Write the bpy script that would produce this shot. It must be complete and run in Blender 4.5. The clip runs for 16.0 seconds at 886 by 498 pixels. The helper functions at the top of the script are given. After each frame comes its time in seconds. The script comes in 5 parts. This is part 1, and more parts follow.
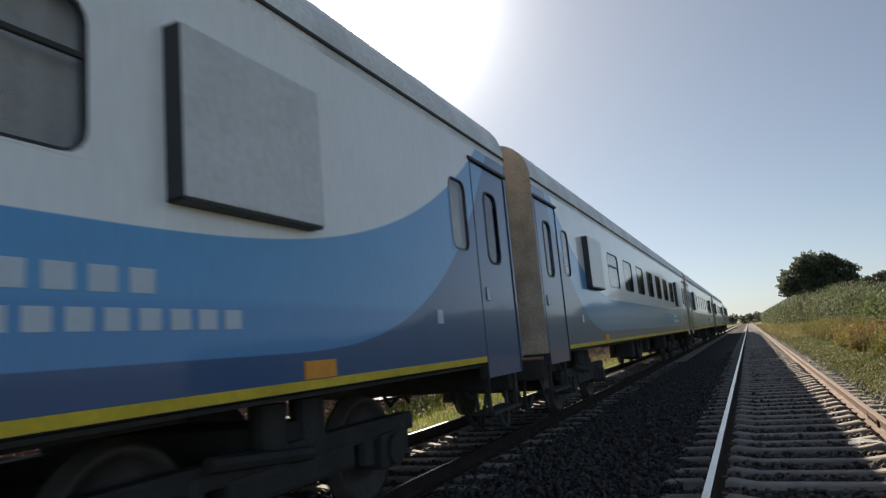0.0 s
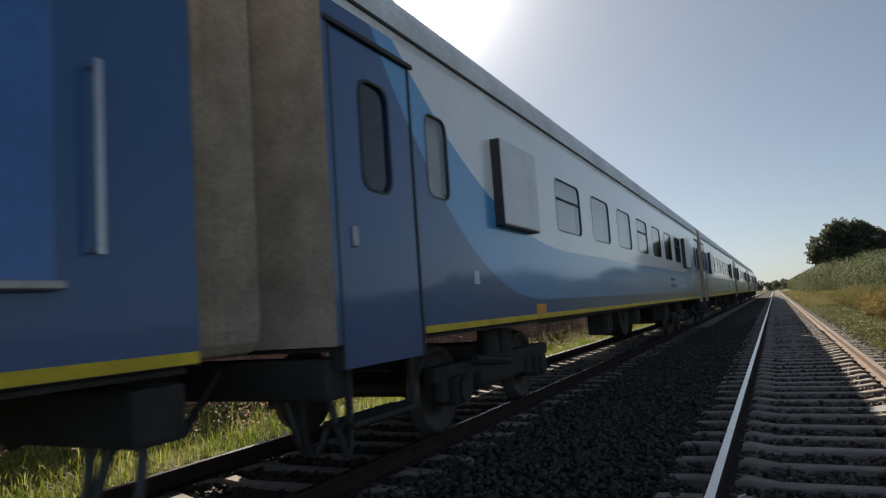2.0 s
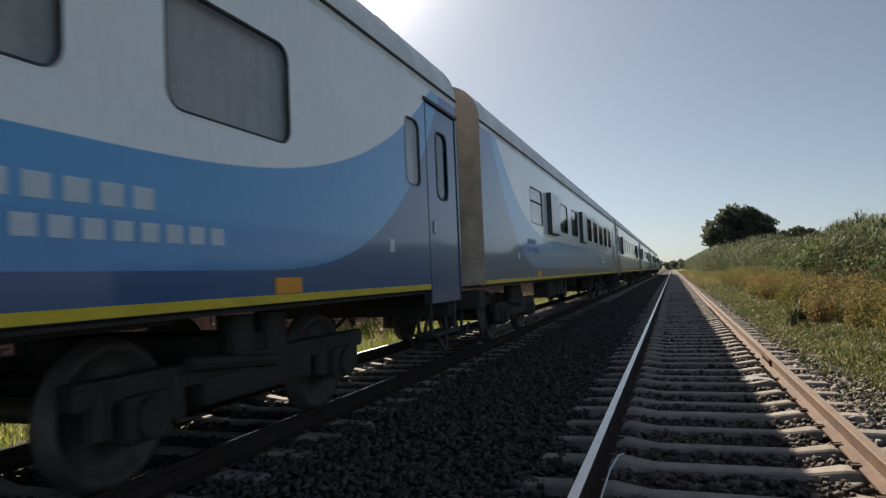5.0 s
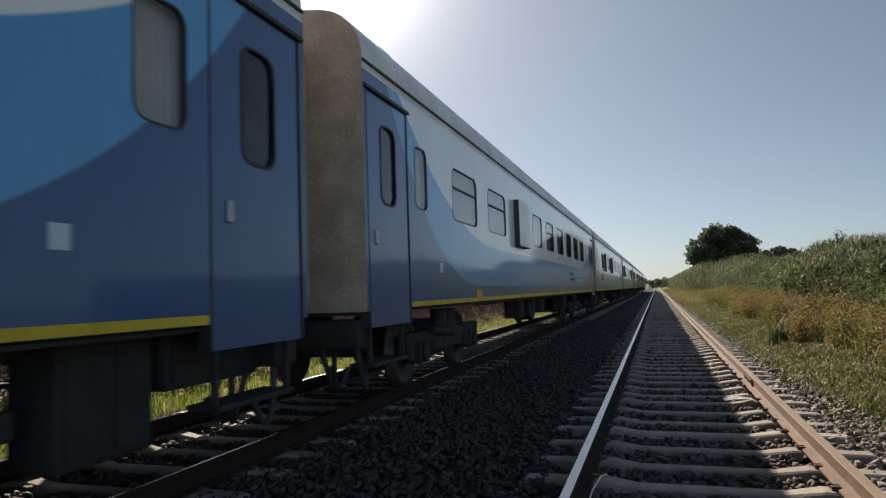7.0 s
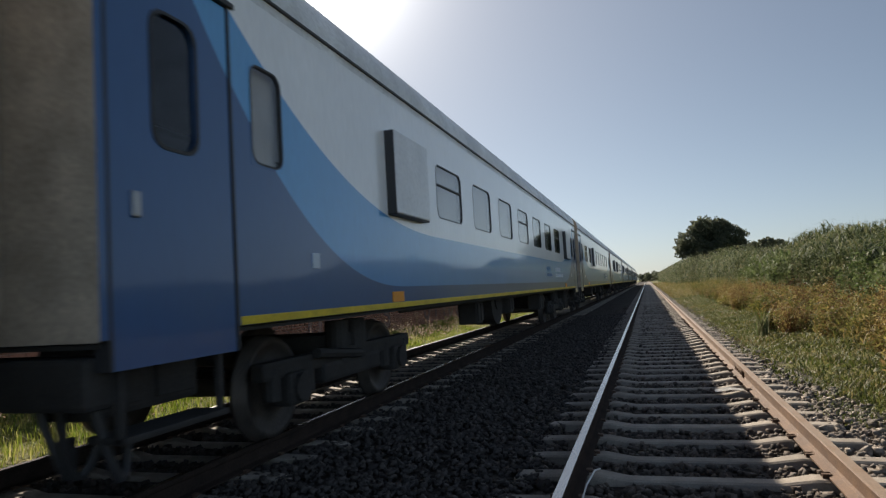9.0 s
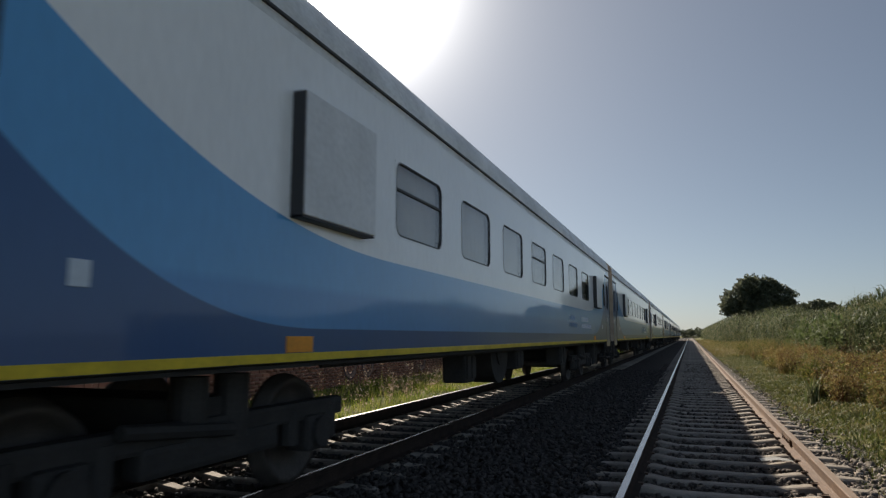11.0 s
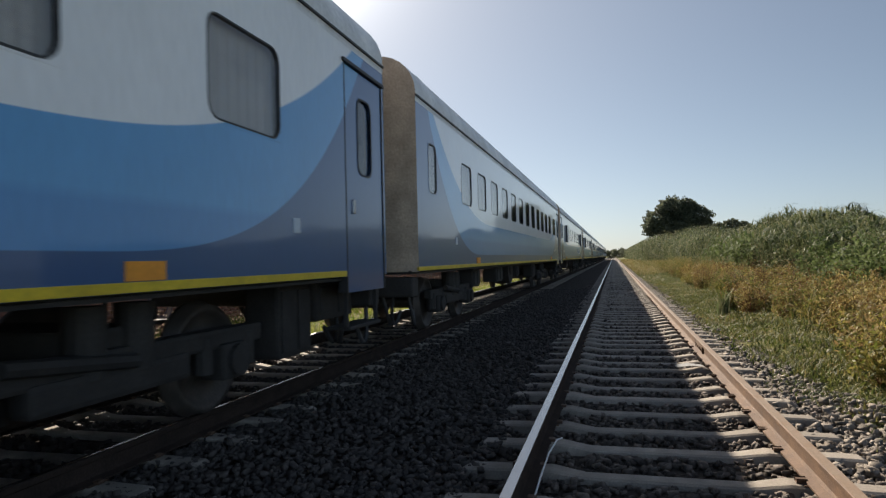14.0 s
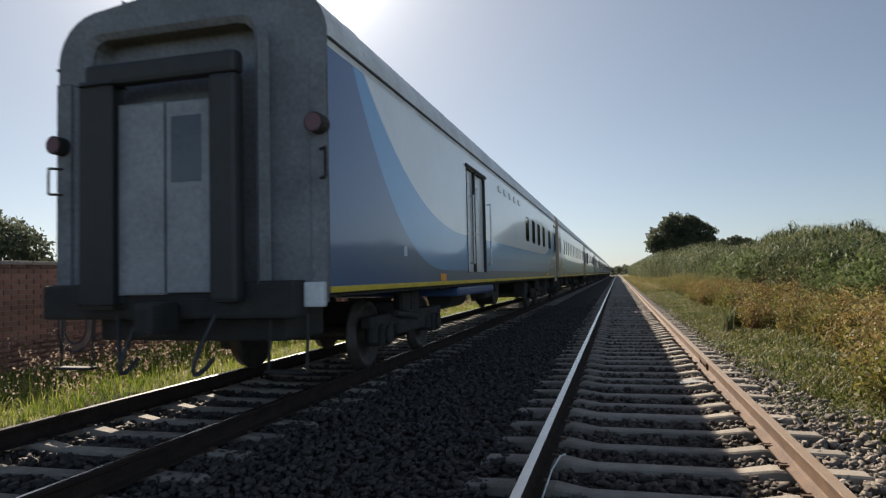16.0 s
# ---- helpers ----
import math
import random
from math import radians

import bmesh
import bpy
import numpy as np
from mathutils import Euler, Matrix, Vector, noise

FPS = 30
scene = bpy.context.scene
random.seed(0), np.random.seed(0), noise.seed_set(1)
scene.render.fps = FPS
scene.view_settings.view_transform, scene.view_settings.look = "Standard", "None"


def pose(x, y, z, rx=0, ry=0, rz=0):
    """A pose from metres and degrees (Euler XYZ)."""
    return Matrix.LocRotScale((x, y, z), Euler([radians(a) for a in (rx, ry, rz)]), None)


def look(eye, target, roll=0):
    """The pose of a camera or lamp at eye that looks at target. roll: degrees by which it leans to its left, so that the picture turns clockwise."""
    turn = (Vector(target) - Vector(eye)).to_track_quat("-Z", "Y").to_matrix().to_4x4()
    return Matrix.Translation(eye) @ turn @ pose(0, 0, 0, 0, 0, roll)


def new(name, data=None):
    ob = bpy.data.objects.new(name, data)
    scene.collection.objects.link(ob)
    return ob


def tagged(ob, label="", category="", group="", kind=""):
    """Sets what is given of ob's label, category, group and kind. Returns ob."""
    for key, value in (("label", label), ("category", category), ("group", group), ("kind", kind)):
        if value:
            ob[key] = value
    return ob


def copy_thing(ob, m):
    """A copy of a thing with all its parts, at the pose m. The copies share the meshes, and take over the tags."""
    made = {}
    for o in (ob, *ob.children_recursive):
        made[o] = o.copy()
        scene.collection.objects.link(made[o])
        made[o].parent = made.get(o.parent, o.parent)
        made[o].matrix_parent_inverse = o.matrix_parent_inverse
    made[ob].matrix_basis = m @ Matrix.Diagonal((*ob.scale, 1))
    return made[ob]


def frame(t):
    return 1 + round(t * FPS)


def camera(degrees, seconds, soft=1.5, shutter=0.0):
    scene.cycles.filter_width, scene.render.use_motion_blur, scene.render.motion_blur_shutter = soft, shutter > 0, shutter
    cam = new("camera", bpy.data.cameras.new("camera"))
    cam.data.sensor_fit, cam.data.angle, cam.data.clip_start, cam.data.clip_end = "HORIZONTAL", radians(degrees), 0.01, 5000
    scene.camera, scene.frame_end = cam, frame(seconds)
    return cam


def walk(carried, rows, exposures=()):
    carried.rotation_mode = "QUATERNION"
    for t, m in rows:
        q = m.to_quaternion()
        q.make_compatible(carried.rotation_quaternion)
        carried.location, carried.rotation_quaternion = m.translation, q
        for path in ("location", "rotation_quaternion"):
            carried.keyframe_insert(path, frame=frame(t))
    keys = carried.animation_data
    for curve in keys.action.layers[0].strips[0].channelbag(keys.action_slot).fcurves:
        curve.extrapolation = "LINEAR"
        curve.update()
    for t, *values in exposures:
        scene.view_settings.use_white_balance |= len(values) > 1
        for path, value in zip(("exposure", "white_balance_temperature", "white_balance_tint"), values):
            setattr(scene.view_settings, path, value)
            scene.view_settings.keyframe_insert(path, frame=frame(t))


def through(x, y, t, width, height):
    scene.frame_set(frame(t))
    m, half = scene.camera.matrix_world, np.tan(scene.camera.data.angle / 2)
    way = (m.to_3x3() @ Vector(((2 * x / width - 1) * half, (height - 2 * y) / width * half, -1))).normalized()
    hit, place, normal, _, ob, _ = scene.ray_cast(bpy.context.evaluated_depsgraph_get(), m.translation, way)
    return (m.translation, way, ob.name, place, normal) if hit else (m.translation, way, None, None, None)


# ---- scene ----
# Fixed numbers of the place: metres, x to the right of the near track's left rail, y along the line, z from rail top
RAIL_GAUGE = 1.745                      # between rail head centres
NEAR_L, NEAR_R = 0.0, RAIL_GAUGE
FAR_R = -2.808
FAR_L = FAR_R - RAIL_GAUGE
TRAIN_X = (FAR_L + FAR_R) / 2
HALF = 1.6                              # half a carriage's width
PITCH, BODY = 25.5, 24.35               # carriage spacing and body length
FRONT0 = 7.78                           # front end of the first carriage beside the camera at the start
FOV = 68.2


PATH = [  # seconds, x, z, yaw to the left, pitch, roll
    (0.0, 0.481, 1.276, 24.26, 8.59, -5.09),
    (0.5, 0.465, 1.295, 24.32, 11.27, -5.25),
    (1.0, 0.487, 1.268, 25.59, 8.42, -6.24),
    (1.5, 0.535, 1.296, 26.49, 8.97, -5.83),
    (2.0, 0.497, 1.263, 26.56, 5.41, -3.98),
    (2.5, 0.481, 1.283, 28.22, 8.86, -4.03),
    (3.0, 0.511, 1.274, 29.02, 9.16, -4.22),
    (3.5, 0.528, 1.241, 22.18, 6.38, -1.13),
    (4.0, 0.551, 1.221, 20.91, 4.33, -1.31),
    (4.5, 0.568, 1.220, 19.96, 2.41, -2.28),
    (7.0, 0.590, 1.240, 17.96, 3.83, -1.92),
    (7.5, 0.573, 1.223, 18.75, 4.29, -1.86),
    (8.0, 0.578, 1.232, 17.85, 3.95, -2.28),
    (8.5, 0.572, 1.229, 17.63, 4.11, -2.26),
    (9.0, 0.599, 1.240, 17.12, 3.71, -3.35),
    (11.5, 0.567, 1.270, 20.86, 8.02, 0.37),
    (12.0, 0.536, 1.221, 16.68, 6.65, 4.16),
    (12.5, 0.537, 1.212, 13.90, 0.60, 0.66),
    (13.0, 0.556, 1.197, 14.08, -0.28, -0.88),
    (13.5, 0.585, 1.229, 15.45, 1.19, -1.89),
    (14.0, 0.579, 1.235, 14.62, 0.97, -1.35),
    (14.5, 0.596, 1.217, 15.25, 1.62, -1.22),
    (15.0, 0.583, 1.219, 14.28, 1.43, -0.38),
    (15.5, 0.589, 1.206, 14.44, 2.06, -1.22),
    (16.0, 0.584, 1.219, 14.87, 2.43, -1.30),
]


def travelled(t):
    """How far the train has gone after t seconds; it gathers speed from 9.9 to 11.6 m/s."""
    return ((-1.415e-4 * t + 1.198e-3) * t + 8.586e-2) * t * t + 9.8724 * t


cam = camera(FOV, 16.0, soft=1.3, shutter=0.12)
walk(cam,
     [(t, pose(x, 0, z, 90 + p, 0, yw) @ pose(0, 0, 0, 0, 0, r)) for t, x, z, yw, p, r in PATH],
     [(t, e + 0.42, 7050, 12) for t, e in ((0.0, 0.1), (0.5, -0.52), (1.0, -0.42), (1.5, -0.42), (2.0, -0.12), (2.5, 0.1), (3.0, -0.02), (3.5, -0.32), (4.0, -0.2), (4.5, -0.05), (7.0, -0.07), (9.0, -0.02), (11.5, -0.38), (12.0, -0.36), (12.5, -0.2), (13.0, 0.12), (16.0, 0.08))])

# ---- world and sun ----
SUN_AZ, SUN_EL = 30.3, 30.6             # degrees to the left of the line, and above the horizon
# gain of the added fill from the sky behind the view
ANTISOLAR_FILL = 2.3
world = bpy.data.worlds.new("sky")
scene.world = world
world.use_nodes = True
wn, wl = world.node_tree.nodes, world.node_tree.links
wn.clear()
sky = wn.new("ShaderNodeTexSky")
sky.sky_type, sky.sun_disc = "NISHITA", False
sky.sun_elevation, sky.sun_rotation = radians(SUN_EL), radians(-SUN_AZ)
sky.air_density, sky.dust_density, sky.ozone_density = 0.9, 0.25, 1.0
bg = wn.new("ShaderNodeBackground")
bg.inputs["Strength"].default_value = 0.05
# the bright ring of haze round the sun
sun_dir = Vector((-math.sin(radians(SUN_AZ)) * math.cos(radians(SUN_EL)), math.cos(radians(SUN_AZ)) * math.cos(radians(SUN_EL)), math.sin(radians(SUN_EL))))
coord = wn.new("ShaderNodeTexCoord")
dot = wn.new("ShaderNodeVectorMath")
dot.operation = "DOT_PRODUCT"
dot.inputs[1].default_value = sun_dir
wl.new(coord.outputs["Generated"], dot.inputs[0])
ang = wn.new("ShaderNodeMath")
ang.operation = "ARCCOSINE"
wl.new(dot.outputs["Value"], ang.inputs[0])


def haze_term(width, strength):
    a = wn.new("ShaderNodeMath"); a.operation = "DIVIDE"; a.inputs[1].default_value = -radians(width)
    wl.new(ang.outputs[0], a.inputs[0])
    e = wn.new("ShaderNodeMath"); e.operation = "EXPONENT"
    wl.new(a.outputs[0], e.inputs[0])
    m = wn.new("ShaderNodeMath"); m.operation = "MULTIPLY"; m.inputs[1].default_value = strength
    wl.new(e.outputs[0], m.inputs[0])
    return m


h1, h2 = haze_term(2.5, 28.0), haze_term(24.0, 0.34)
hsum = wn.new("ShaderNodeMath"); hsum.operation = "ADD"
wl.new(h1.outputs[0], hsum.inputs[0]); wl.new(h2.outputs[0], hsum.inputs[1])
glow = wn.new("ShaderNodeBackground")
glow.inputs["Color"].default_value = (0.94, 0.97, 0.98, 1)
wl.new(hsum.outputs[0], glow.inputs["Strength"])
both = wn.new("ShaderNodeAddShader")
out = wn.new("ShaderNodeOutputWorld")
# added fill: brightens the unseen sky opposite the sun to lift the train side
back = wn.new("ShaderNodeMath"); back.operation = "MULTIPLY"; back.inputs[1].default_value = -1.0
wl.new(dot.outputs["Value"], back.inputs[0])
back_up = wn.new("ShaderNodeMath"); back_up.operation = "MAXIMUM"; back_up.inputs[1].default_value = 0.0
wl.new(back.outputs[0], back_up.inputs[0])
back_gain = wn.new("ShaderNodeMath"); back_gain.operation = "MULTIPLY_ADD"; back_gain.inputs[1].default_value, back_gain.inputs[2].default_value = ANTISOLAR_FILL, 1.0
wl.new(back_up.outputs[0], back_gain.inputs[0])
# pale bluish haze low over the horizon
low = wn.new("ShaderNodeSeparateXYZ")
wl.new(coord.outputs["Generated"], low.inputs[0])
up = wn.new("ShaderNodeMath"); up.operation = "MAXIMUM"; up.inputs[1].default_value = 0.0
wl.new(low.outputs["Z"], up.inputs[0])
fall = wn.new("ShaderNodeMath"); fall.operation = "MULTIPLY"; fall.inputs[1].default_value = -1 / 0.09
wl.new(up.outputs[0], fall.inputs[0])
near_horizon = wn.new("ShaderNodeMath"); near_horizon.operation = "EXPONENT"
wl.new(fall.outputs[0], near_horizon.inputs[0])
tint = wn.new("ShaderNodeMix"); tint.data_type = "RGBA"
tint.inputs[6].default_value, tint.inputs[7].default_value = (1, 1, 1, 1), (0.66, 0.85, 1.30, 1)
wl.new(near_horizon.outputs[0], tint.inputs[0])
hazed = wn.new("ShaderNodeVectorMath"); hazed.operation = "MULTIPLY"
wl.new(sky.outputs[0], hazed.inputs[0]); wl.new(tint.outputs[2], hazed.inputs[1])
with_fill = wn.new("ShaderNodeVectorMath"); with_fill.operation = "SCALE"
wl.new(hazed.outputs[0], with_fill.inputs[0]); wl.new(back_gain.outputs[0], with_fill.inputs["Scale"])
wl.new(with_fill.outputs[0], bg.inputs["Color"])
wl.new(bg.outputs[0], both.inputs[0]); wl.new(glow.outputs[0], both.inputs[1])
wl.new(both.outputs[0], out.inputs["Surface"])

sun_data = bpy.data.lights.new("sun", "SUN")
sun_data.energy, sun_data.angle, sun_data.color = 6.0, radians(0.5), (1.0, 0.93, 0.82)
sun = new("sun", sun_data)
sun.matrix_world = look(sun_dir * 100, (0, 0, 0))

# ---- materials ----
def material(name, base, rough=0.6, metal=0.0, var=0.25, scale=6.0, fine=60.0, bump=0.0, bump_scale=40.0, second=None, island=0.0, spec=0.5, coat=0.0, object_random=0.0, coords="Object"):
    """A surface with variation at two scales: broad stains and fine grain, and relief."""
    m = bpy.data.materials.new(name)
    m.use_nodes = True
    n, l = m.node_tree.nodes, m.node_tree.links
    p = n["Principled BSDF"]
    p.inputs["Roughness"].default_value, p.inputs["Metallic"].default_value = rough, metal
    p.inputs["Specular IOR Level"].default_value = spec
    p.inputs["Coat Weight"].default_value = coat
    p.inputs["Coat Roughness"].default_value = 0.06
    tc = n.new("ShaderNodeTexCoord")
    big, small = n.new("ShaderNodeTexNoise"), n.new("ShaderNodeTexNoise")
    for tex, sc, det in ((big, scale, 5.0), (small, fine, 3.0)):
        tex.inputs["Scale"].default_value, tex.inputs["Detail"].default_value = sc, det
        l.new(tc.outputs[coords], tex.inputs["Vector"])
    ramp = n.new("ShaderNodeValToRGB")
    c2 = second or tuple(c * (1 - var) for c in base)
    ramp.color_ramp.elements[0].position, ramp.color_ramp.elements[1].position = 0.32, 0.68
    ramp.color_ramp.elements[0].color, ramp.color_ramp.elements[1].color = (*c2, 1), (*base, 1)
    l.new(big.outputs["Fac"], ramp.inputs["Fac"])
    grain = n.new("ShaderNodeMapRange")
    grain.inputs["From Min"].default_value, grain.inputs["From Max"].default_value = 0.25, 0.75
    grain.inputs["To Min"].default_value, grain.inputs["To Max"].default_value = 1 - var * 0.7, 1 + var * 0.5
    l.new(small.outputs["Fac"], grain.inputs["Value"])
    mul = n.new("ShaderNodeVectorMath")
    mul.operation = "SCALE"
    l.new(ramp.outputs["Color"], mul.inputs[0])
    last = grain.outputs["Result"]
    if island or object_random:
        src = n.new("ShaderNodeNewGeometry").outputs["Random Per Island"] if island else n.new("ShaderNodeObjectInfo").outputs["Random"]
        amount = island or object_random
        rr = n.new("ShaderNodeMapRange")
        rr.inputs["To Min"].default_value, rr.inputs["To Max"].default_value = 1 - amount, 1 + amount
        l.new(src, rr.inputs["Value"])
        mm = n.new("ShaderNodeMath"); mm.operation = "MULTIPLY"
        l.new(last, mm.inputs[0]); l.new(rr.outputs["Result"], mm.inputs[1])
        last = mm.outputs[0]
    l.new(last, mul.inputs["Scale"])
    l.new(mul.outputs["Vector"], p.inputs["Base Color"])
    if bump:
        bt = n.new("ShaderNodeTexNoise")
        bt.inputs["Scale"].default_value, bt.inputs["Detail"].default_value = bump_scale, 6.0
        l.new(tc.outputs[coords], bt.inputs["Vector"])
        b = n.new("ShaderNodeBump")
        b.inputs["Strength"].default_value, b.inputs["Distance"].default_value = 1.0, bump
        l.new(bt.outputs["Fac"], b.inputs["Height"])
        l.new(b.outputs["Normal"], p.inputs["Normal"])
    return m


def leaf_material(name, cols, rough=0.5, through=0.45):
    """Foliage: each leaf takes a tint between the given colours and lets some light through."""
    m = bpy.data.materials.new(name)
    m.use_nodes = True
    n, l = m.node_tree.nodes, m.node_tree.links
    p = n["Principled BSDF"]
    p.inputs["Roughness"].default_value = rough
    p.inputs["Specular IOR Level"].default_value = 0.3
    geo = n.new("ShaderNodeNewGeometry")
    ramp = n.new("ShaderNodeValToRGB")
    els = ramp.color_ramp.elements
    els[0].color, els[1].color = (*cols[0], 1), (*cols[-1], 1)
    for i, c in enumerate(cols[1:-1]):
        e = els.new((i + 1) / (len(cols) - 1))
        e.color = (*c, 1)
    tc, nz = n.new("ShaderNodeTexCoord"), n.new("ShaderNodeTexNoise")
    nz.inputs["Scale"].default_value = 0.35
    l.new(tc.outputs["Object"], nz.inputs["Vector"])
    mix = n.new("ShaderNodeMath"); mix.operation = "MULTIPLY_ADD"; mix.inputs[1].default_value = 1.6; mix.inputs[2].default_value = -0.8
    l.new(nz.outputs["Fac"], mix.inputs[0])
    add = n.new("ShaderNodeMath"); add.operation = "ADD"; add.use_clamp = True
    l.new(mix.outputs[0], add.inputs[0]); l.new(geo.outputs["Random Per Island"], add.inputs[1])
    l.new(add.outputs[0], ramp.inputs["Fac"])
    l.new(ramp.outputs["Color"], p.inputs["Base Color"])
    tr = n.new("ShaderNodeBsdfTranslucent")
    l.new(ramp.outputs["Color"], tr.inputs["Color"])
    ms = n.new("ShaderNodeMixShader")
    ms.inputs["Fac"].default_value = through
    l.new(p.outputs[0], ms.inputs[1]); l.new(tr.outputs[0], ms.inputs[2])
    l.new(ms.outputs[0], n["Material Output"].inputs["Surface"])
    return m


def livery_material(length):
    """Carriage paint: white above, a blue band, a navy band below that sweeps up at both ends."""
    m = bpy.data.materials.new("carriage_paint")
    m.use_nodes = True
    n, l = m.node_tree.nodes, m.node_tree.links
    p = n["Principled BSDF"]
    p.inputs["Roughness"].default_value, p.inputs["Specular IOR Level"].default_value = 0.3, 0.5
    p.inputs["Coat Weight"].default_value, p.inputs["Coat Roughness"].default_value = 0.7, 0.05
    tc, sep = n.new("ShaderNodeTexCoord"), n.new("ShaderNodeSeparateXYZ")
    l.new(tc.outputs["Object"], sep.inputs[0])

    def f(op, a, b=None, c=None, clamp=False):
        k = n.new("ShaderNodeMath"); k.operation = op; k.use_clamp = clamp
        for i, v in enumerate((a, b, c)):
            if v is None:
                continue
            if isinstance(v, (int, float)):
                k.inputs[i].default_value = v
            else:
                l.new(v, k.inputs[i])
        return k.outputs[0]

    y, z = sep.outputs["Y"], sep.outputs["Z"]
    end = f("MINIMUM", y, f("SUBTRACT", length, y))

    def sweep(start, level, gain):
        return f("MULTIPLY_ADD", f("POWER", f("MAXIMUM", f("SUBTRACT", start, end), 0.0), 2.62), gain, level)

    in_navy = f("MULTIPLY", f("SUBTRACT", sweep(4.6, 1.33, 0.0588), z), 120.0, clamp=True)
    in_blue = f("MULTIPLY", f("SUBTRACT", sweep(6.0, 1.98, 0.022), z), 120.0, clamp=True)
    noise_big, noise_fine = n.new("ShaderNodeTexNoise"), n.new("ShaderNodeTexNoise")
    noise_big.inputs["Scale"].default_value, noise_fine.inputs["Scale"].default_value = 1.1, 18.0
    noise_fine.inputs["Detail"].default_value = 6.0
    stretch = n.new("ShaderNodeMapping"); stretch.inputs["Scale"].default_value = (1, 1.6, 0.35)
    l.new(tc.outputs["Object"], stretch.inputs[0])
    l.new(stretch.outputs[0], noise_fine.inputs["Vector"]); l.new(tc.outputs["Object"], noise_big.inputs["Vector"])

    def mixc(fac, a, b):
        k = n.new("ShaderNodeMix"); k.data_type = "RGBA"
        l.new(fac, k.inputs["Factor"])
        for s, v in (("A", a), ("B", b)):
            sock = [i for i in k.inputs if i.name == s and i.type == "RGBA"][0]
            if isinstance(v, tuple):
                sock.default_value = (*v, 1)
            else:
                l.new(v, sock)
        return [o for o in k.outputs if o.type == "RGBA"][0]

    # the blue band is a shade deeper along its lower part
    deep = f("MULTIPLY", f("SUBTRACT", 1.66, z), 14.0, clamp=True)
    blue = mixc(deep, (0.085, 0.335, 0.64), (0.065, 0.27, 0.57))
    col = mixc(in_blue, (0.84, 0.85, 0.86), blue)
    col = mixc(in_navy, col, (0.022, 0.09, 0.235))
    broad = f("MULTIPLY_ADD", noise_big.outputs["Fac"], 0.16, 0.92)
    dirt = f("MULTIPLY", f("MULTIPLY_ADD", noise_fine.outputs["Fac"], 0.2, 0.9), broad)
    mul = n.new("ShaderNodeVectorMath"); mul.operation = "SCALE"
    l.new(col, mul.inputs[0]); l.new(dirt, mul.inputs["Scale"])
    l.new(mul.outputs[0], p.inputs["Base Color"])
    b = n.new("ShaderNodeBump")
    b.inputs["Strength"].default_value, b.inputs["Distance"].default_value = 0.6, 0.004
    l.new(noise_big.outputs["Fac"], b.inputs["Height"])
    l.new(b.outputs[0], p.inputs["Coat Normal"])
    return m


def glass_material(name, tint):
    m = bpy.data.materials.new(name)
    m.use_nodes = True
    n, l = m.node_tree.nodes, m.node_tree.links
    tr, gl, ms, lw = n.new("ShaderNodeBsdfTransparent"), n.new("ShaderNodeBsdfGlossy"), n.new("ShaderNodeMixShader"), n.new("ShaderNodeLayerWeight")
    tr.inputs["Color"].default_value = (*tint, 1)
    gl.inputs["Roughness"].default_value = 0.03
    lw.inputs["Blend"].default_value = 0.5
    steep, gloss = n.new("ShaderNodeMath"), n.new("ShaderNodeMath")
    steep.operation, gloss.operation = "POWER", "MULTIPLY_ADD"
    steep.inputs[1].default_value, gloss.inputs[1].default_value, gloss.inputs[2].default_value = 4.0, 0.85, 0.05
    l.new(lw.outputs["Facing"], steep.inputs[0]); l.new(steep.outputs[0], gloss.inputs[0]); l.new(gloss.outputs[0], ms.inputs["Fac"])
    l.new(tr.outputs[0], ms.inputs[1]); l.new(gl.outputs[0], ms.inputs[2])
    l.new(ms.outputs[0], n["Material Output"].inputs["Surface"])
    return m


M_paint = livery_material(BODY)
M_roof = material("roof_paint", (0.80, 0.81, 0.82), 0.42, 0, 0.3, 1.5, 25, 0.002, 20)
M_white = material("white_paint", (0.68, 0.69, 0.7), 0.35, 0, 0.15, 2.0, 20, coat=0.3)
M_cream = material("bellows_fabric", (0.50, 0.41, 0.32), 0.8, 0, 0.35, 3.0, 30, 0.003, 30)
# darker, greyer colour for the rear end of the van
M_endgrey = material("grey_end_paint", (0.21, 0.215, 0.23), 0.6, 0, 0.4, 1.5, 20)
M_doorgrey = material("grey_door_paint", (0.30, 0.31, 0.33), 0.5, 0, 0.3, 1.5, 20)
M_navy = material("navy_paint", (0.02, 0.07, 0.25), 0.3, 0, 0.2, 2.0, 20, coat=0.5)
M_doorblue = material("door_paint", (0.04, 0.165, 0.45), 0.3, 0, 0.2, 2.0, 20, coat=0.7)
M_yellow = material("yellow_paint", (0.72, 0.52, 0.03), 0.45, 0, 0.25, 3.0, 30)
M_orange = material("orange_paint", (0.85, 0.33, 0.03), 0.5, 0, 0.15, 5.0, 40)
M_under = material("underframe_grime", (0.034, 0.031, 0.029), 0.75, 0, 0.45, 4.0, 40, 0.004, 30)
M_skirt = material("skirt_blue_paint", (0.05, 0.10, 0.24), 0.45, 0, 0.3, 3.0, 30)
M_wheel = material("wheel_steel", (0.10, 0.085, 0.075), 0.6, 0.5, 0.4, 6.0, 50)
M_tread = material("wheel_tread", (0.5, 0.5, 0.5), 0.3, 1.0, 0.15, 6.0, 50)
M_rubber = material("rubber", (0.03, 0.03, 0.032), 0.55, 0, 0.2, 6, 60)
M_steel = material("steel_handrail", (0.42, 0.42, 0.43), 0.35, 0.9, 0.15, 8, 60)
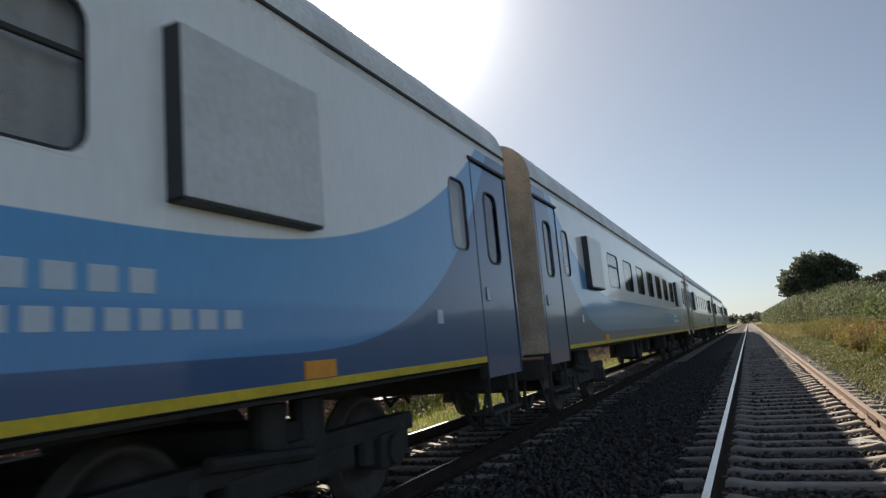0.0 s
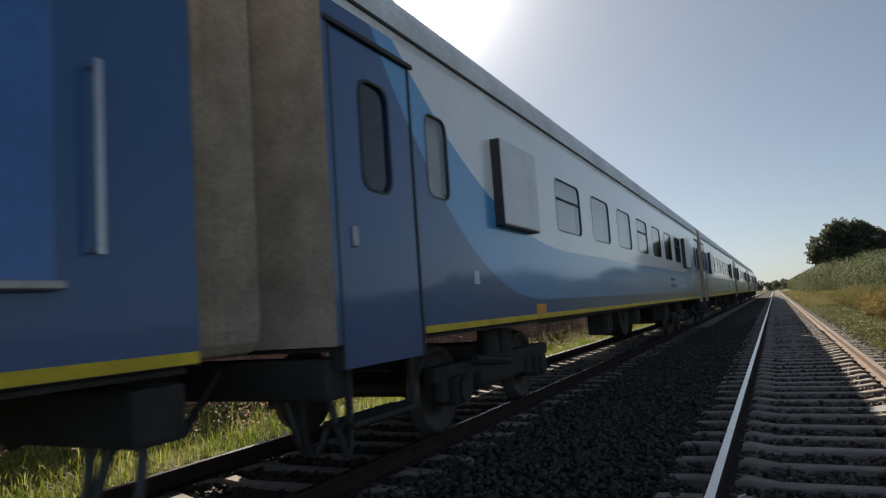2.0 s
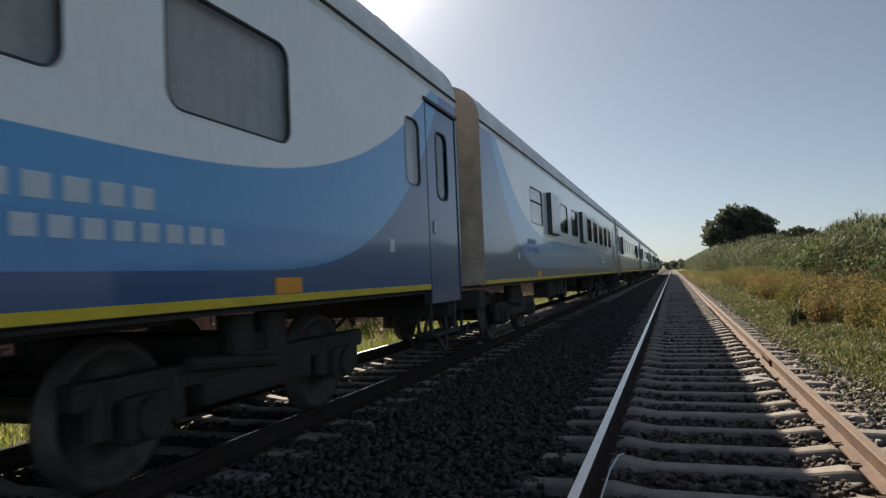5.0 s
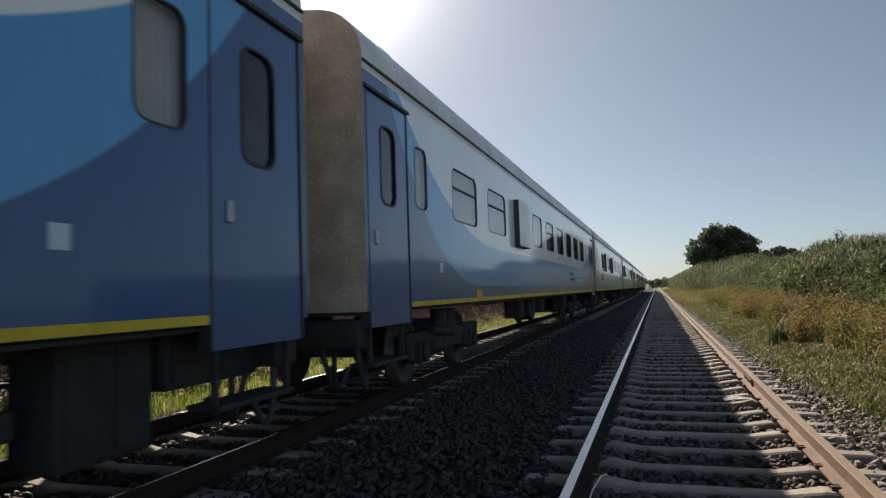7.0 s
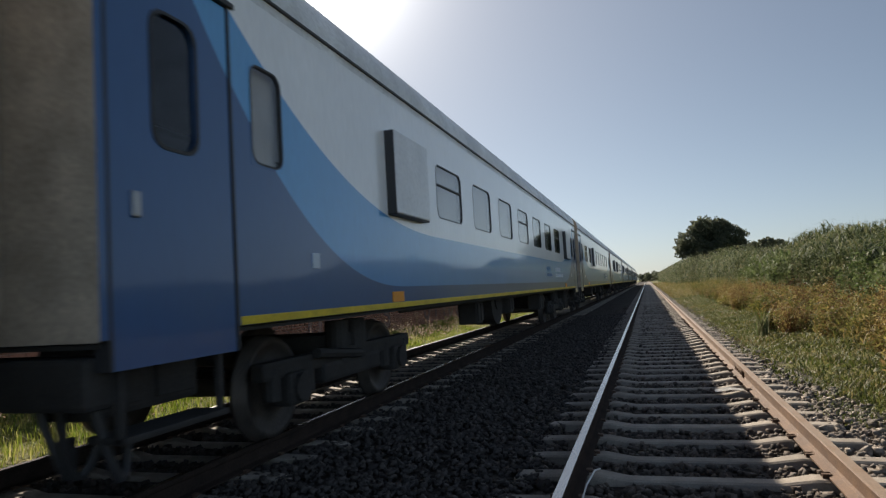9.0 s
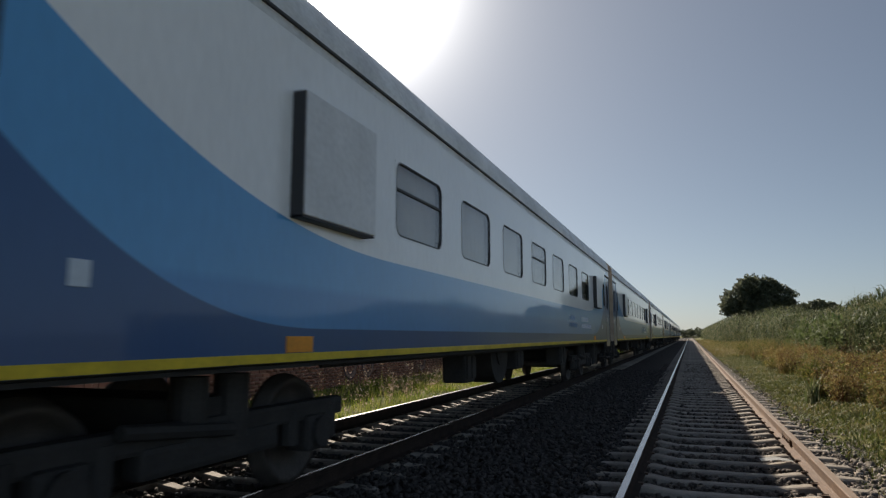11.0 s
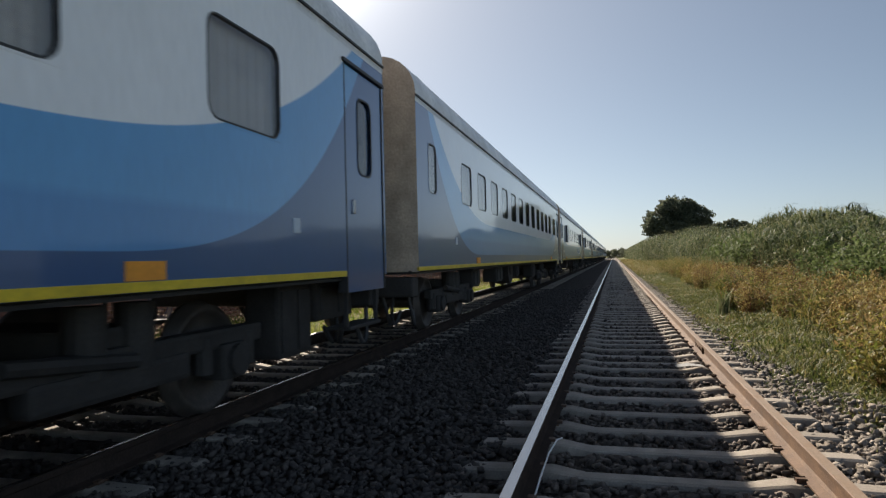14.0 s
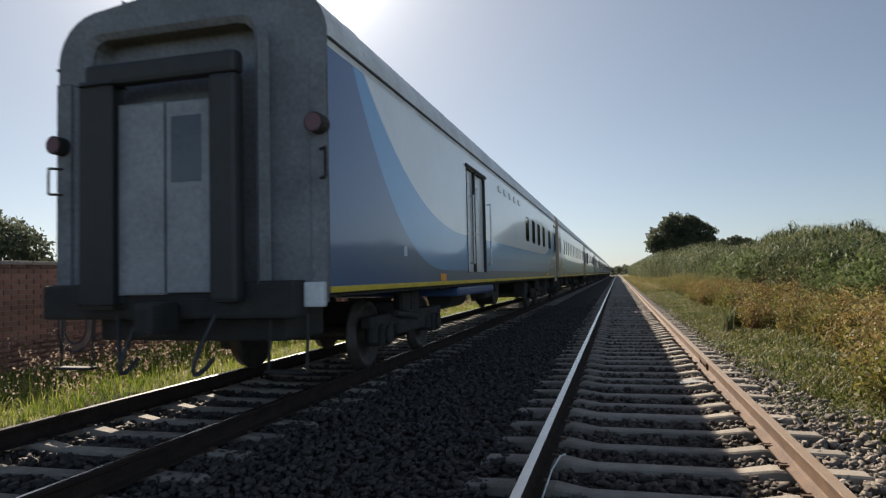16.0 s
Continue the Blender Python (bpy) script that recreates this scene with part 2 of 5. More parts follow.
M_inner = material("carriage_interior", (0.3, 0.29, 0.28), 0.8, 0, 0.3, 2, 20)
M_letter = material("letter_white", (0.58, 0.66, 0.74), 0.5, 0, 0.1, 4, 40)
M_glass = glass_material("window_glass", (0.95, 0.955, 0.955))
M_darkglass = glass_material("door_glass", (0.7, 0.71, 0.72))
M_curtain = material("grey_curtain", (0.50, 0.475, 0.45), 0.9, 0, 0.2, 2.5, 30, 0.01, 14)
M_lamp = material("red_lamp_glass", (0.12, 0.015, 0.012), 0.25, 0, 0.2, 9, 60, coat=0.5)
M_railtop = material("polished_rail", (0.5, 0.49, 0.48), 0.24, 1.0, 0.12, 3.0, 50)
M_rust = material("rail_rust", (0.16, 0.085, 0.042), 0.75, 0, 0.45, 5.0, 60, 0.002, 80, second=(0.09, 0.046, 0.025))
M_concrete = material("sleeper_concrete", (0.325, 0.28, 0.23), 0.85, 0, 0.3, 6.0, 80, 0.004, 60, second=(0.23, 0.195, 0.16), object_random=0.15)
M_concrete_far = material("sleeper_concrete_far", (0.33, 0.29, 0.245), 0.85, 0, 0.3, 6.0, 80, island=0.15, second=(0.25, 0.22, 0.19))
M_clip = material("rail_clip", (0.12, 0.07, 0.045), 0.7, 0.3, 0.3, 8, 60)
M_railtan = material("worn_rust_rail_top", (0.31, 0.235, 0.17), 0.5, 0.2, 0.3, 4.0, 50, second=(0.27, 0.17, 0.10))
M_stone_brown = material("rusty_ballast_stone", (0.125, 0.098, 0.08), 0.85, 0, 0.35, 9.0, 60, 0.004, 70, island=0.6, second=(0.055, 0.042, 0.034))
M_stone = material("ballast_stone", (0.23, 0.195, 0.16), 0.85, 0, 0.35, 9.0, 60, 0.004, 70, island=0.55, second=(0.12, 0.098, 0.08))
# ballast stone darkened in colour for the shade beside and under the train
M_stone_shaded = material("shaded_ballast_stone", (0.075, 0.061, 0.052), 0.8, 0, 0.35, 9.0, 60, 0.004, 70, island=0.4, second=(0.045, 0.037, 0.032))
# rail rust with the train's shade put into the colour
M_rust_shaded = material("shaded_rail_rust", (0.05, 0.034, 0.027), 0.95, 0.0, 0.4, 5.0, 60, 0.002, 80, second=(0.03, 0.022, 0.018), spec=0.1)
M_brick = material("brick", (0.23, 0.11, 0.08), 0.85, 0, 0.4, 4, 50, 0.004, 60, second=(0.17, 0.075, 0.055), object_random=0.3)
M_mortar = material("mortar", (0.26, 0.22, 0.19), 0.9, 0, 0.3, 5, 50, 0.004, 60)
M_graf = material("graffiti_white", (0.165, 0.11, 0.10), 0.7, 0, 0.35, 6, 40)
M_grafdark = material("graffiti_dark", (0.05, 0.035, 0.06), 0.7, 0, 0.35, 6, 40)
M_plaster = material("white_plaster", (0.7, 0.7, 0.68), 0.8, 0, 0.15, 1.0, 20)
M_tin = material("roof_sheet", (0.13, 0.12, 0.12), 0.6, 0.2, 0.35, 1.5, 20)
M_bark = material("bark", (0.09, 0.065, 0.045), 0.9, 0, 0.4, 3, 30, 0.02, 20)
M_litter = material("paper_litter", (0.72, 0.72, 0.7), 0.7, 0, 0.15, 8, 60)
L_reed = leaf_material("reed_leaf", [(0.03, 0.045, 0.02), (0.07, 0.10, 0.04), (0.14, 0.165, 0.065), (0.29, 0.275, 0.15)], 0.6, 0.3)
L_broad = leaf_material("broad_leaf", [(0.08, 0.12, 0.04), (0.13, 0.17, 0.06), (0.20, 0.24, 0.11)], 0.68, 0.35)
L_rust = leaf_material("rust_weed_leaf", [(0.10, 0.06, 0.025), (0.21, 0.14, 0.05), (0.32, 0.23, 0.08), (0.46, 0.38, 0.16)], 0.65, 0.35)
L_olive = leaf_material("olive_weed_leaf", [(0.07, 0.09, 0.02), (0.13, 0.14, 0.03), (0.20, 0.18, 0.05), (0.38, 0.31, 0.10)], 0.6, 0.4)
L_dock = leaf_material("dock_seed", [(0.09, 0.035, 0.02), (0.15, 0.06, 0.03), (0.22, 0.10, 0.05)], 0.8, 0.15)
L_grass = leaf_material("grass_leaf", [(0.05, 0.072, 0.016), (0.082, 0.105, 0.026), (0.13, 0.135, 0.04), (0.22, 0.18, 0.075)], 0.55, 0.45)
L_weed = leaf_material("weed_leaf", [(0.10, 0.11, 0.028), (0.18, 0.165, 0.05), (0.27, 0.225, 0.08), (0.28, 0.19, 0.085)], 0.62, 0.4)
L_strip = leaf_material("verge_leaf", [(0.07, 0.115, 0.012), (0.12, 0.17, 0.02), (0.2, 0.23, 0.04), (0.36, 0.34, 0.12)], 0.5, 0.6)
L_seed = leaf_material("seed_head", [(0.25, 0.17, 0.13), (0.36, 0.26, 0.19), (0.5, 0.42, 0.33)], 0.7, 0.5)
L_tree = leaf_material("tree_leaf", [(0.07, 0.085, 0.06), (0.095, 0.11, 0.075), (0.14, 0.15, 0.095)], 0.6, 0.5)


def ground_material():
    """Stony bed round the tracks, turning to soil and worn turf beyond."""
    m = bpy.data.materials.new("ground_cover")
    m.use_nodes = True
    n, l = m.node_tree.nodes, m.node_tree.links
    p = n["Principled BSDF"]
    p.inputs["Roughness"].default_value = 0.95
    p.inputs["Specular IOR Level"].default_value = 0.15
    tc, sep = n.new("ShaderNodeTexCoord"), n.new("ShaderNodeSeparateXYZ")
    l.new(tc.outputs["Object"], sep.inputs[0])
    nz, vor, turf = n.new("ShaderNodeTexNoise"), n.new("ShaderNodeTexVoronoi"), n.new("ShaderNodeTexNoise")
    nz.inputs["Scale"].default_value, nz.inputs["Detail"].default_value = 0.9, 6
    vor.inputs["Scale"].default_value = 17.0
    turf.inputs["Scale"].default_value, turf.inputs["Detail"].default_value = 4.0, 8
    for k in (nz, vor, turf):
        l.new(tc.outputs["Object"], k.inputs["Vector"])
    stone = n.new("ShaderNodeValToRGB")
    stone.color_ramp.elements[0].color, stone.color_ramp.elements[1].color = (0.022, 0.018, 0.015, 1), (0.075, 0.063, 0.054, 1)
    l.new(vor.outputs["Color"], stone.inputs["Fac"])
    grass = n.new("ShaderNodeValToRGB")
    els = grass.color_ramp.elements
    els[0].position, els[1].position = 0.35, 0.66
    els[0].color, els[1].color = (0.06, 0.078, 0.016, 1), (0.19, 0.165, 0.06, 1)
    l.new(turf.outputs["Fac"], grass.inputs["Fac"])

    def f(op, a, b, clamp=False):
        k = n.new("ShaderNodeMath"); k.operation = op; k.use_clamp = clamp
        for i, v in enumerate((a, b)):
            if isinstance(v, (int, float)):
                k.inputs[i].default_value = v
            else:
                l.new(v, k.inputs[i])
        return k.outputs[0]

    off = f("ABSOLUTE", f("SUBTRACT", sep.outputs["X"], -1.45), 0)
    edge = f("ADD", off, f("MULTIPLY", f("SUBTRACT", nz.outputs["Fac"], 0.5), 1.6))
    fac = f("MULTIPLY", f("SUBTRACT", edge, 3.95), 3.0, True)
    mx = n.new("ShaderNodeMix"); mx.data_type = "RGBA"
    l.new(fac, mx.inputs["Factor"])
    cols = [i for i in mx.inputs if i.type == "RGBA"]
    l.new(stone.outputs[0], cols[0]); l.new(grass.outputs[0], cols[1])
    l.new([o for o in mx.outputs if o.type == "RGBA"][0], p.inputs["Base Color"])
    b = n.new("ShaderNodeBump"); b.inputs["Distance"].default_value = 0.03
    l.new(vor.outputs["Distance"], b.inputs["Height"]); l.new(b.outputs[0], p.inputs["Normal"])
    return m


M_ground = ground_material()

# ---- mesh helpers ----
def part(name, bm, mat, parent=None, label="", smooth=False):
    """Links a bmesh as one mesh object under a thing or a part."""
    me = bpy.data.meshes.new(name)
    bm.to_mesh(me)
    bm.free()
    me.materials.append(mat)
    if smooth:
        me.polygons.foreach_set("use_smooth", [True] * len(me.polygons))
    ob = new(name, me)
    if parent is not None:
        ob.parent = parent
    if label:
        ob["label"] = label
    return ob


def np_object(name, verts, faces, mat, parent=None):
    """One mesh from arrays of places and of faces with the same number of corners."""
    me = bpy.data.meshes.new(name)
    k = faces.shape[1]
    me.vertices.add(len(verts)); me.vertices.foreach_set("co", verts.astype(np.float32).ravel())
    me.loops.add(faces.size); me.loops.foreach_set("vertex_index", faces.astype(np.int32).ravel())
    me.polygons.add(len(faces)); me.polygons.foreach_set("loop_start", np.arange(0, faces.size, k, dtype=np.int32))
    me.update(calc_edges=True)
    me.materials.append(mat)
    ob = new(name, me)
    if parent is not None:
        ob.parent = parent
    return ob


def box(bm, x0, x1, y0, y1, z0, z1, bevel=0.0):
    r = bmesh.ops.create_cube(bm, size=1)
    for v in r["verts"]:
        v.co = ((x0 + x1) / 2 + v.co.x * (x1 - x0), (y0 + y1) / 2 + v.co.y * (y1 - y0), (z0 + z1) / 2 + v.co.z * (z1 - z0))
    if bevel:
        edges = list({e for v in r["verts"] for e in v.link_edges})
        bmesh.ops.bevel(bm, geom=edges, offset=bevel, segments=2, affect="EDGES", profile=0.6)
    return bm


def rod(bm, a, b, r, seg=10):
    a, b = Vector(a), Vector(b)
    d = b - a
    m = Matrix.Translation((a + b) / 2) @ d.to_track_quat("Z", "Y").to_matrix().to_4x4()
    bmesh.ops.create_cone(bm, cap_ends=True, segments=seg, radius1=r, radius2=r, depth=d.length, matrix=m)
    return bm


def sweep_y(bm, profile, y0, y1, closed=True, caps=False):
    """Carries an outline in x, z along y."""
    rings = [[bm.verts.new((x, y, z)) for x, z in profile] for y in (y0, y1)]
    n = len(profile)
    for i in range(n if closed else n - 1):
        j = (i + 1) % n
        bm.faces.new((rings[0][i], rings[0][j], rings[1][j], rings[1][i]))
    if caps:
        bm.faces.new(list(reversed(rings[0])))
        bm.faces.new(rings[1])
    return bm


def rounded(w0, w1, z0, z1, r, k=4):
    pts = []
    for cy, cz, a0 in ((w1 - r, z1 - r, 0), (w0 + r, z1 - r, 90), (w0 + r, z0 + r, 180), (w1 - r, z0 + r, 270)):
        for i in range(k + 1):
            a = radians(a0 + 90 * i / k)
            pts.append((cy + r * math.cos(a), cz + r * math.sin(a)))
    return pts


def empty(name):
    e = new(name)
    e.empty_display_size = 0.3
    return e


# ---- ground: one sheet to the horizon ----
def ground_height(x, y):
    z = np.full_like(x, -0.255)
    z = np.where(x > 2.4, -0.255 + 0.075 * (x - 2.4), z)
    z = np.where(x > 3.4, -0.18 + 0.05 * (x - 3.4), z)
    z = np.where(x > 9.0, 0.10 + 0.02 * np.minimum(x - 9.0, 60), z)
    z = np.where(x < -6.2, -0.255 + 0.14 * np.minimum(-6.2 - x, 1.6), z)
    far = np.clip((np.abs(x) + np.abs(y) * 0.15 - 30) / 100, 0, 1)
    bumps = 0.05 * np.sin(x * 1.7 + 0.3 * y) * np.sin(y * 0.9 + 1.3 * x) + 0.03 * np.sin(y * 2.7 + x)
    bed = (x > -5.4) & (x < 2.5)
    return z + np.where(bed, 0.0, bumps * (1 - far))


gx = np.concatenate([[-2500, -900, -300, -120, -60, -35, -22, -16], np.arange(-12, 14.01, 0.4), [16, 19, 24, 32, 45, 70, 120, 300, 900, 2500]])
gy = np.concatenate([[-2500, -600, -150, -50, -20], np.arange(-8, 60, 0.6), np.arange(60, 140, 4), [150, 180, 230, 320, 600, 1200, 2600, 4500]])
GX, GY = np.meshgrid(gx, gy, indexing="ij")
GZ = ground_height(GX, GY)
nx, ny = GX.shape
idx = np.arange(nx * ny).reshape(nx, ny)
quads = np.stack([idx[:-1, :-1], idx[1:, :-1], idx[1:, 1:], idx[:-1, 1:]], -1).reshape(-1, 4)
ground = np_object("ground", np.stack([GX, GY, GZ], -1).reshape(-1, 3), quads, M_ground)
tagged(ground, "stony track bed with worn grass verges", "ground", kind="structure")

def tube(bm, pts, r, seg=8):
    """A bent round bar through the given places, in one piece."""
    rings = []
    for i, p in enumerate(pts):
        d = (pts[min(i + 1, len(pts) - 1)] - pts[max(i - 1, 0)]).normalized()
        u = d.orthogonal().normalized() if not rings else (last - d * last.dot(d)).normalized()
        last = u
        w = d.cross(u)
        rings.append([bm.verts.new(p + r * (u * math.cos(a) + w * math.sin(a))) for a in np.linspace(0, 2 * math.pi, seg + 1)[:-1]])
    for A, B in zip(rings, rings[1:]):
        for i in range(seg):
            bm.faces.new((A[i], A[(i + 1) % seg], B[(i + 1) % seg], B[i]))
    bm.faces.new(rings[0][::-1]); bm.faces.new(rings[-1])
    return bm


# ---- the two tracks ----
RAIL = [(-0.075, -0.172), (0.075, -0.172), (0.075, -0.160), (0.02, -0.145), (0.009, -0.125), (0.009, -0.05), (0.034, -0.035), (0.036, -0.008),
        (0.030, -0.0015), (-0.030, -0.0015), (-0.036, -0.008), (-0.034, -0.035), (-0.009, -0.05), (-0.009, -0.125), (-0.02, -0.145), (-0.075, -0.160)]
SLEEPER_STEP = 0.60


def sleeper_mesh():
    """A concrete sleeper: thick under the rails, dipped and narrower in the middle."""
    half = 1.36
    xs = [-half, -half + 0.05, -0.72, -0.50, 0.50, 0.72, half - 0.05, half]
    top = [-0.215, -0.186, -0.172, -0.208, -0.208, -0.172, -0.186, -0.215]
    wid = [0.075, 0.085, 0.09, 0.075, 0.075, 0.09, 0.085, 0.075]
    bm = bmesh.new()
    rings = []
    for x, t, w in zip(xs, top, wid):
        pts = [(-w - 0.035, -0.34), (w + 0.035, -0.34), (w, t - 0.012), (w - 0.02, t), (-w + 0.02, t), (-w, t - 0.012)]
        rings.append([bm.verts.new((x, y, z)) for y, z in pts])
    for a, b in zip(rings, rings[1:]):
        for i in range(6):
            j = (i + 1) % 6
            bm.faces.new((a[j], a[i], b[i], b[j]))
    bm.faces.new(rings[0]); bm.faces.new(list(reversed(rings[-1])))
    me = bpy.data.meshes.new("sleeper")
    bm.to_mesh(me); bm.free()
    me.materials.append(M_concrete)
    return me


def clip_mesh():
    bm = bmesh.new()
    for s in (-1, 1):
        box(bm, s * 0.055, s * 0.105, -0.03, 0.03, -0.172, -0.150, 0.006)
    box(bm, -0.08, 0.08, -0.08, 0.08, -0.178, -0.170)
    me = bpy.data.meshes.new("rail_fastening")
    bm.to_mesh(me); bm.free()
    me.materials.append(M_clip)
    return me


SLEEPER, CLIP = sleeper_mesh(), clip_mesh()


def track(name, left, right, label, first, last, polished):
    t = tagged(empty(name), label, "railway track", kind="structure")
    for x in (left, right):
        bm = bmesh.new()
        sweep_y(bm, [(x + a, b) for a, b in RAIL], -60, 1500, True, True)
        # only the sunny right rail gets plain rust, the others the shade-darkened copy
        rail = part("rail", bm, M_rust if x > 1 else M_rust_shaded, t)
        bm = bmesh.new()
        w = 0.014 if x == FAR_R else 0.030
        box(bm, x - w, x + w, -60, 1500, -0.004, 0.0005)
        part("running_surface", bm, M_railtop if polished(x) else M_railtan, rail, "polished bright running surface" if polished(x) else "worn rusty running surface")
    rng = random.Random(len(name))
    mid = (left + right) / 2
    k = 0
    far_v, far_f = [], []
    sv = np.array([v.co for v in SLEEPER.vertices]); sf = [list(p.vertices) for p in SLEEPER.polygons if len(p.vertices) == 4]
    y = first
    while y < 420:
        if y < last:
            s = new("sleeper", SLEEPER)
            s.parent = t
            s.matrix_local = pose(mid + rng.uniform(-0.02, 0.02), y + rng.uniform(-0.03, 0.03), rng.uniform(-0.012, 0.004), 0, 0, rng.uniform(-0.8, 0.8))
            if -2 < y < 24:
                for x in (left, right):
                    c = new("rail_fastening", CLIP)
                    c.parent = s
                    c.matrix_local = pose(x - mid, 0, 0)
        else:
            far_f += [[i + len(far_v) * len(sv) for i in q] for q in sf]
            far_v.append(sv + (mid, y, 0))
        y += SLEEPER_STEP
        k += 1
    if far_v:
        tagged(np_object("far_sleepers", np.concatenate(far_v), np.array(far_f), M_concrete_far, t), kind="stuff")
    return t


near_track = track("near_track", NEAR_L, NEAR_R, "empty broad gauge track with rusty rails on concrete sleepers", -1.52, 92, lambda x: x < 1)
far_track = track("far_track", FAR_L, FAR_R, "broad gauge track on concrete sleepers under the passing train", 1.8, 80, lambda x: True)

# fish-plates on a rail joint beside the camera
bm = bmesh.new()
for s in (-1, 1):
    box(bm, NEAR_R + s * 0.012, NEAR_R + s * 0.03, 9.6, 10.3, -0.125, -0.045, 0.006)
    for yy in (9.7, 9.85, 10.05, 10.2):
        rod(bm, (NEAR_R + s * 0.03, yy, -0.085), (NEAR_R + s * 0.05, yy, -0.085), 0.016, 6)
part("fish_plate", bm, M_rust, near_track)


# ---- loose ballast ----
def stones(name, n, sample, size, mat, label, seed):
    rng = np.random.default_rng(seed)
    base = 0.72 * np.array([[-1, -1, -1], [1, -1, -1], [1, 1, -1], [-1, 1, -1], [-1, -1, 1], [1, -1, 1], [1, 1, 1], [-1, 1, 1]], float)
    tris = np.array([[0, 2, 1], [0, 3, 2], [4, 5, 6], [4, 6, 7], [0, 1, 5], [0, 5, 4], [1, 2, 6], [1, 6, 5], [2, 3, 7], [2, 7, 6], [3, 0, 4], [3, 4, 7]])
    p = sample(rng, n)
    n = len(p)
    sc = rng.uniform(0.55, 1.35, (n, 1, 1)) * size * rng.uniform(0.6, 1.3, (n, 1, 3)) * np.array([1, 1, 0.75])
    v = (base[None] + rng.uniform(-0.42, 0.42, (n, 8, 3))) * sc
    a = rng.uniform(0, 6.283, n)
    c, s = np.cos(a), np.sin(a)
    tilt = rng.uniform(-0.7, 0.7, n)
    y2 = v[:, :, 1] * np.cos(tilt)[:, None] - v[:, :, 2] * np.sin(tilt)[:, None]
    z2 = v[:, :, 1] * np.sin(tilt)[:, None] + v[:, :, 2] * np.cos(tilt)[:, None]
    x3 = v[:, :, 0] * c[:, None] - y2 * s[:, None]
    y3 = v[:, :, 0] * s[:, None] + y2 * c[:, None]
    v = np.stack([x3, y3, z2], -1) + p[:, None, :]
    f = tris[None] + (np.arange(n) * 8)[:, None, None]
    return tagged(np_object(name, v.reshape(-1, 3), f.reshape(-1, 3), mat), label, "gravel", kind="stuff")


def between_tracks(x0, x1, y0, y1, power, z0=-0.265, spread=0.03):
    def sample(rng, n):
        x = rng.uniform(x0, x1, n)
        y = y0 + (y1 - y0) * rng.uniform(0, 1, n) ** power
        return np.stack([x, y, z0 + rng.uniform(0, spread, n)], -1)
    return sample


def cribs(x0, x1, first, k0, k1):
    """Stones in the spaces between the sleepers."""
    def sample(rng, n):
        k = k0 + ((k1 - k0) * rng.uniform(0, 1, n) ** 1.6).astype(int)
        y = first + (k + rng.uniform(0.21, 0.79, n)) * SLEEPER_STEP
        x = rng.uniform(x0, x1, n)
        z = -0.248 + rng.uniform(0, 0.036, n) * (1 - 0.5 * np.exp(-((x - (x0 + x1) / 2) / 0.5) ** 2))
        return np.stack([x, y, z], -1)
    return sample


def shoulder(rng, n):
    y = 1.5 + 30 * rng.uniform(0, 1, n) ** 1.9
    x = 1.9 + np.abs(rng.normal(0, 0.75, n)) + rng.uniform(-0.4, 0.5, n)
    z = ground_height(x, y) + rng.uniform(0, 0.05, n)
    keep = (x > 1.85) & (x < np.maximum(4.0 - 0.16 * y, 2.25) + rng.normal(0, 0.12, n))
    return np.stack([x, y, z], -1)[keep]


stones("ballast_near_track", 15000, cribs(-0.75, 2.4, -1.52, 3, 66), 0.028, M_stone_brown, "grey crushed stone ballast between concrete sleepers", 1)
# the next two beds use the stone with shade in its colour
stones("ballast_between_tracks", 20000, between_tracks(-2.72, -0.3, 1.5, 30, 1.6, -0.228, 0.04), 0.025, M_stone_shaded, "grey crushed stone ballast between the tracks", 2)
stones("ballast_far_track", 11000, cribs(-5.4, -2.4, 1.8, 0, 53), 0.028, M_stone_shaded, "grey crushed stone ballast under the train", 3)
stones("ballast_shoulder", 12000, shoulder, 0.031, M_stone, "loose grey crushed stones spilling onto the grass verge", 4)

# ---- the train ----
EAVE = 3.50
SHOULDER = [(HALF, 3.50), (1.604, 3.62)] + [(1.0 + 0.61 * math.cos(radians(a)) ** 0.9, 3.56 + 0.62 * math.sin(radians(a)) ** 0.9) for a in (10, 20, 30, 42, 54, 66, 78)] + [(0.95, 4.19), (0.7, 4.23), (0.4, 4.27), (0.0, 4.29)]


def side_wall(bm, sx, holes, z0, z1, y0, y1):
    """A flat side with rectangular openings, as a grid without the cells of the openings."""
    ys = sorted({y0, y1, *[v for h in holes for v in (h[0], h[1])]})
    zs = sorted({z0, z1, *[v for h in holes for v in (h[2], h[3])]})
    vs = {}
    for i, y in enumerate(ys):
        for j, z in enumerate(zs):
            vs[i, j] = bm.verts.new((sx * HALF, y, z))
    for i in range(len(ys) - 1):
        for j in range(len(zs) - 1):
            cy, cz = (ys[i] + ys[i + 1]) / 2, (zs[j] + zs[j + 1]) / 2
            if any(h[0] < cy < h[1] and h[2] < cz < h[3] for h in holes):
                continue
            q = (vs[i, j], vs[i + 1, j], vs[i + 1, j + 1], vs[i, j + 1])
            bm.faces.new(q if sx > 0 else q[::-1])


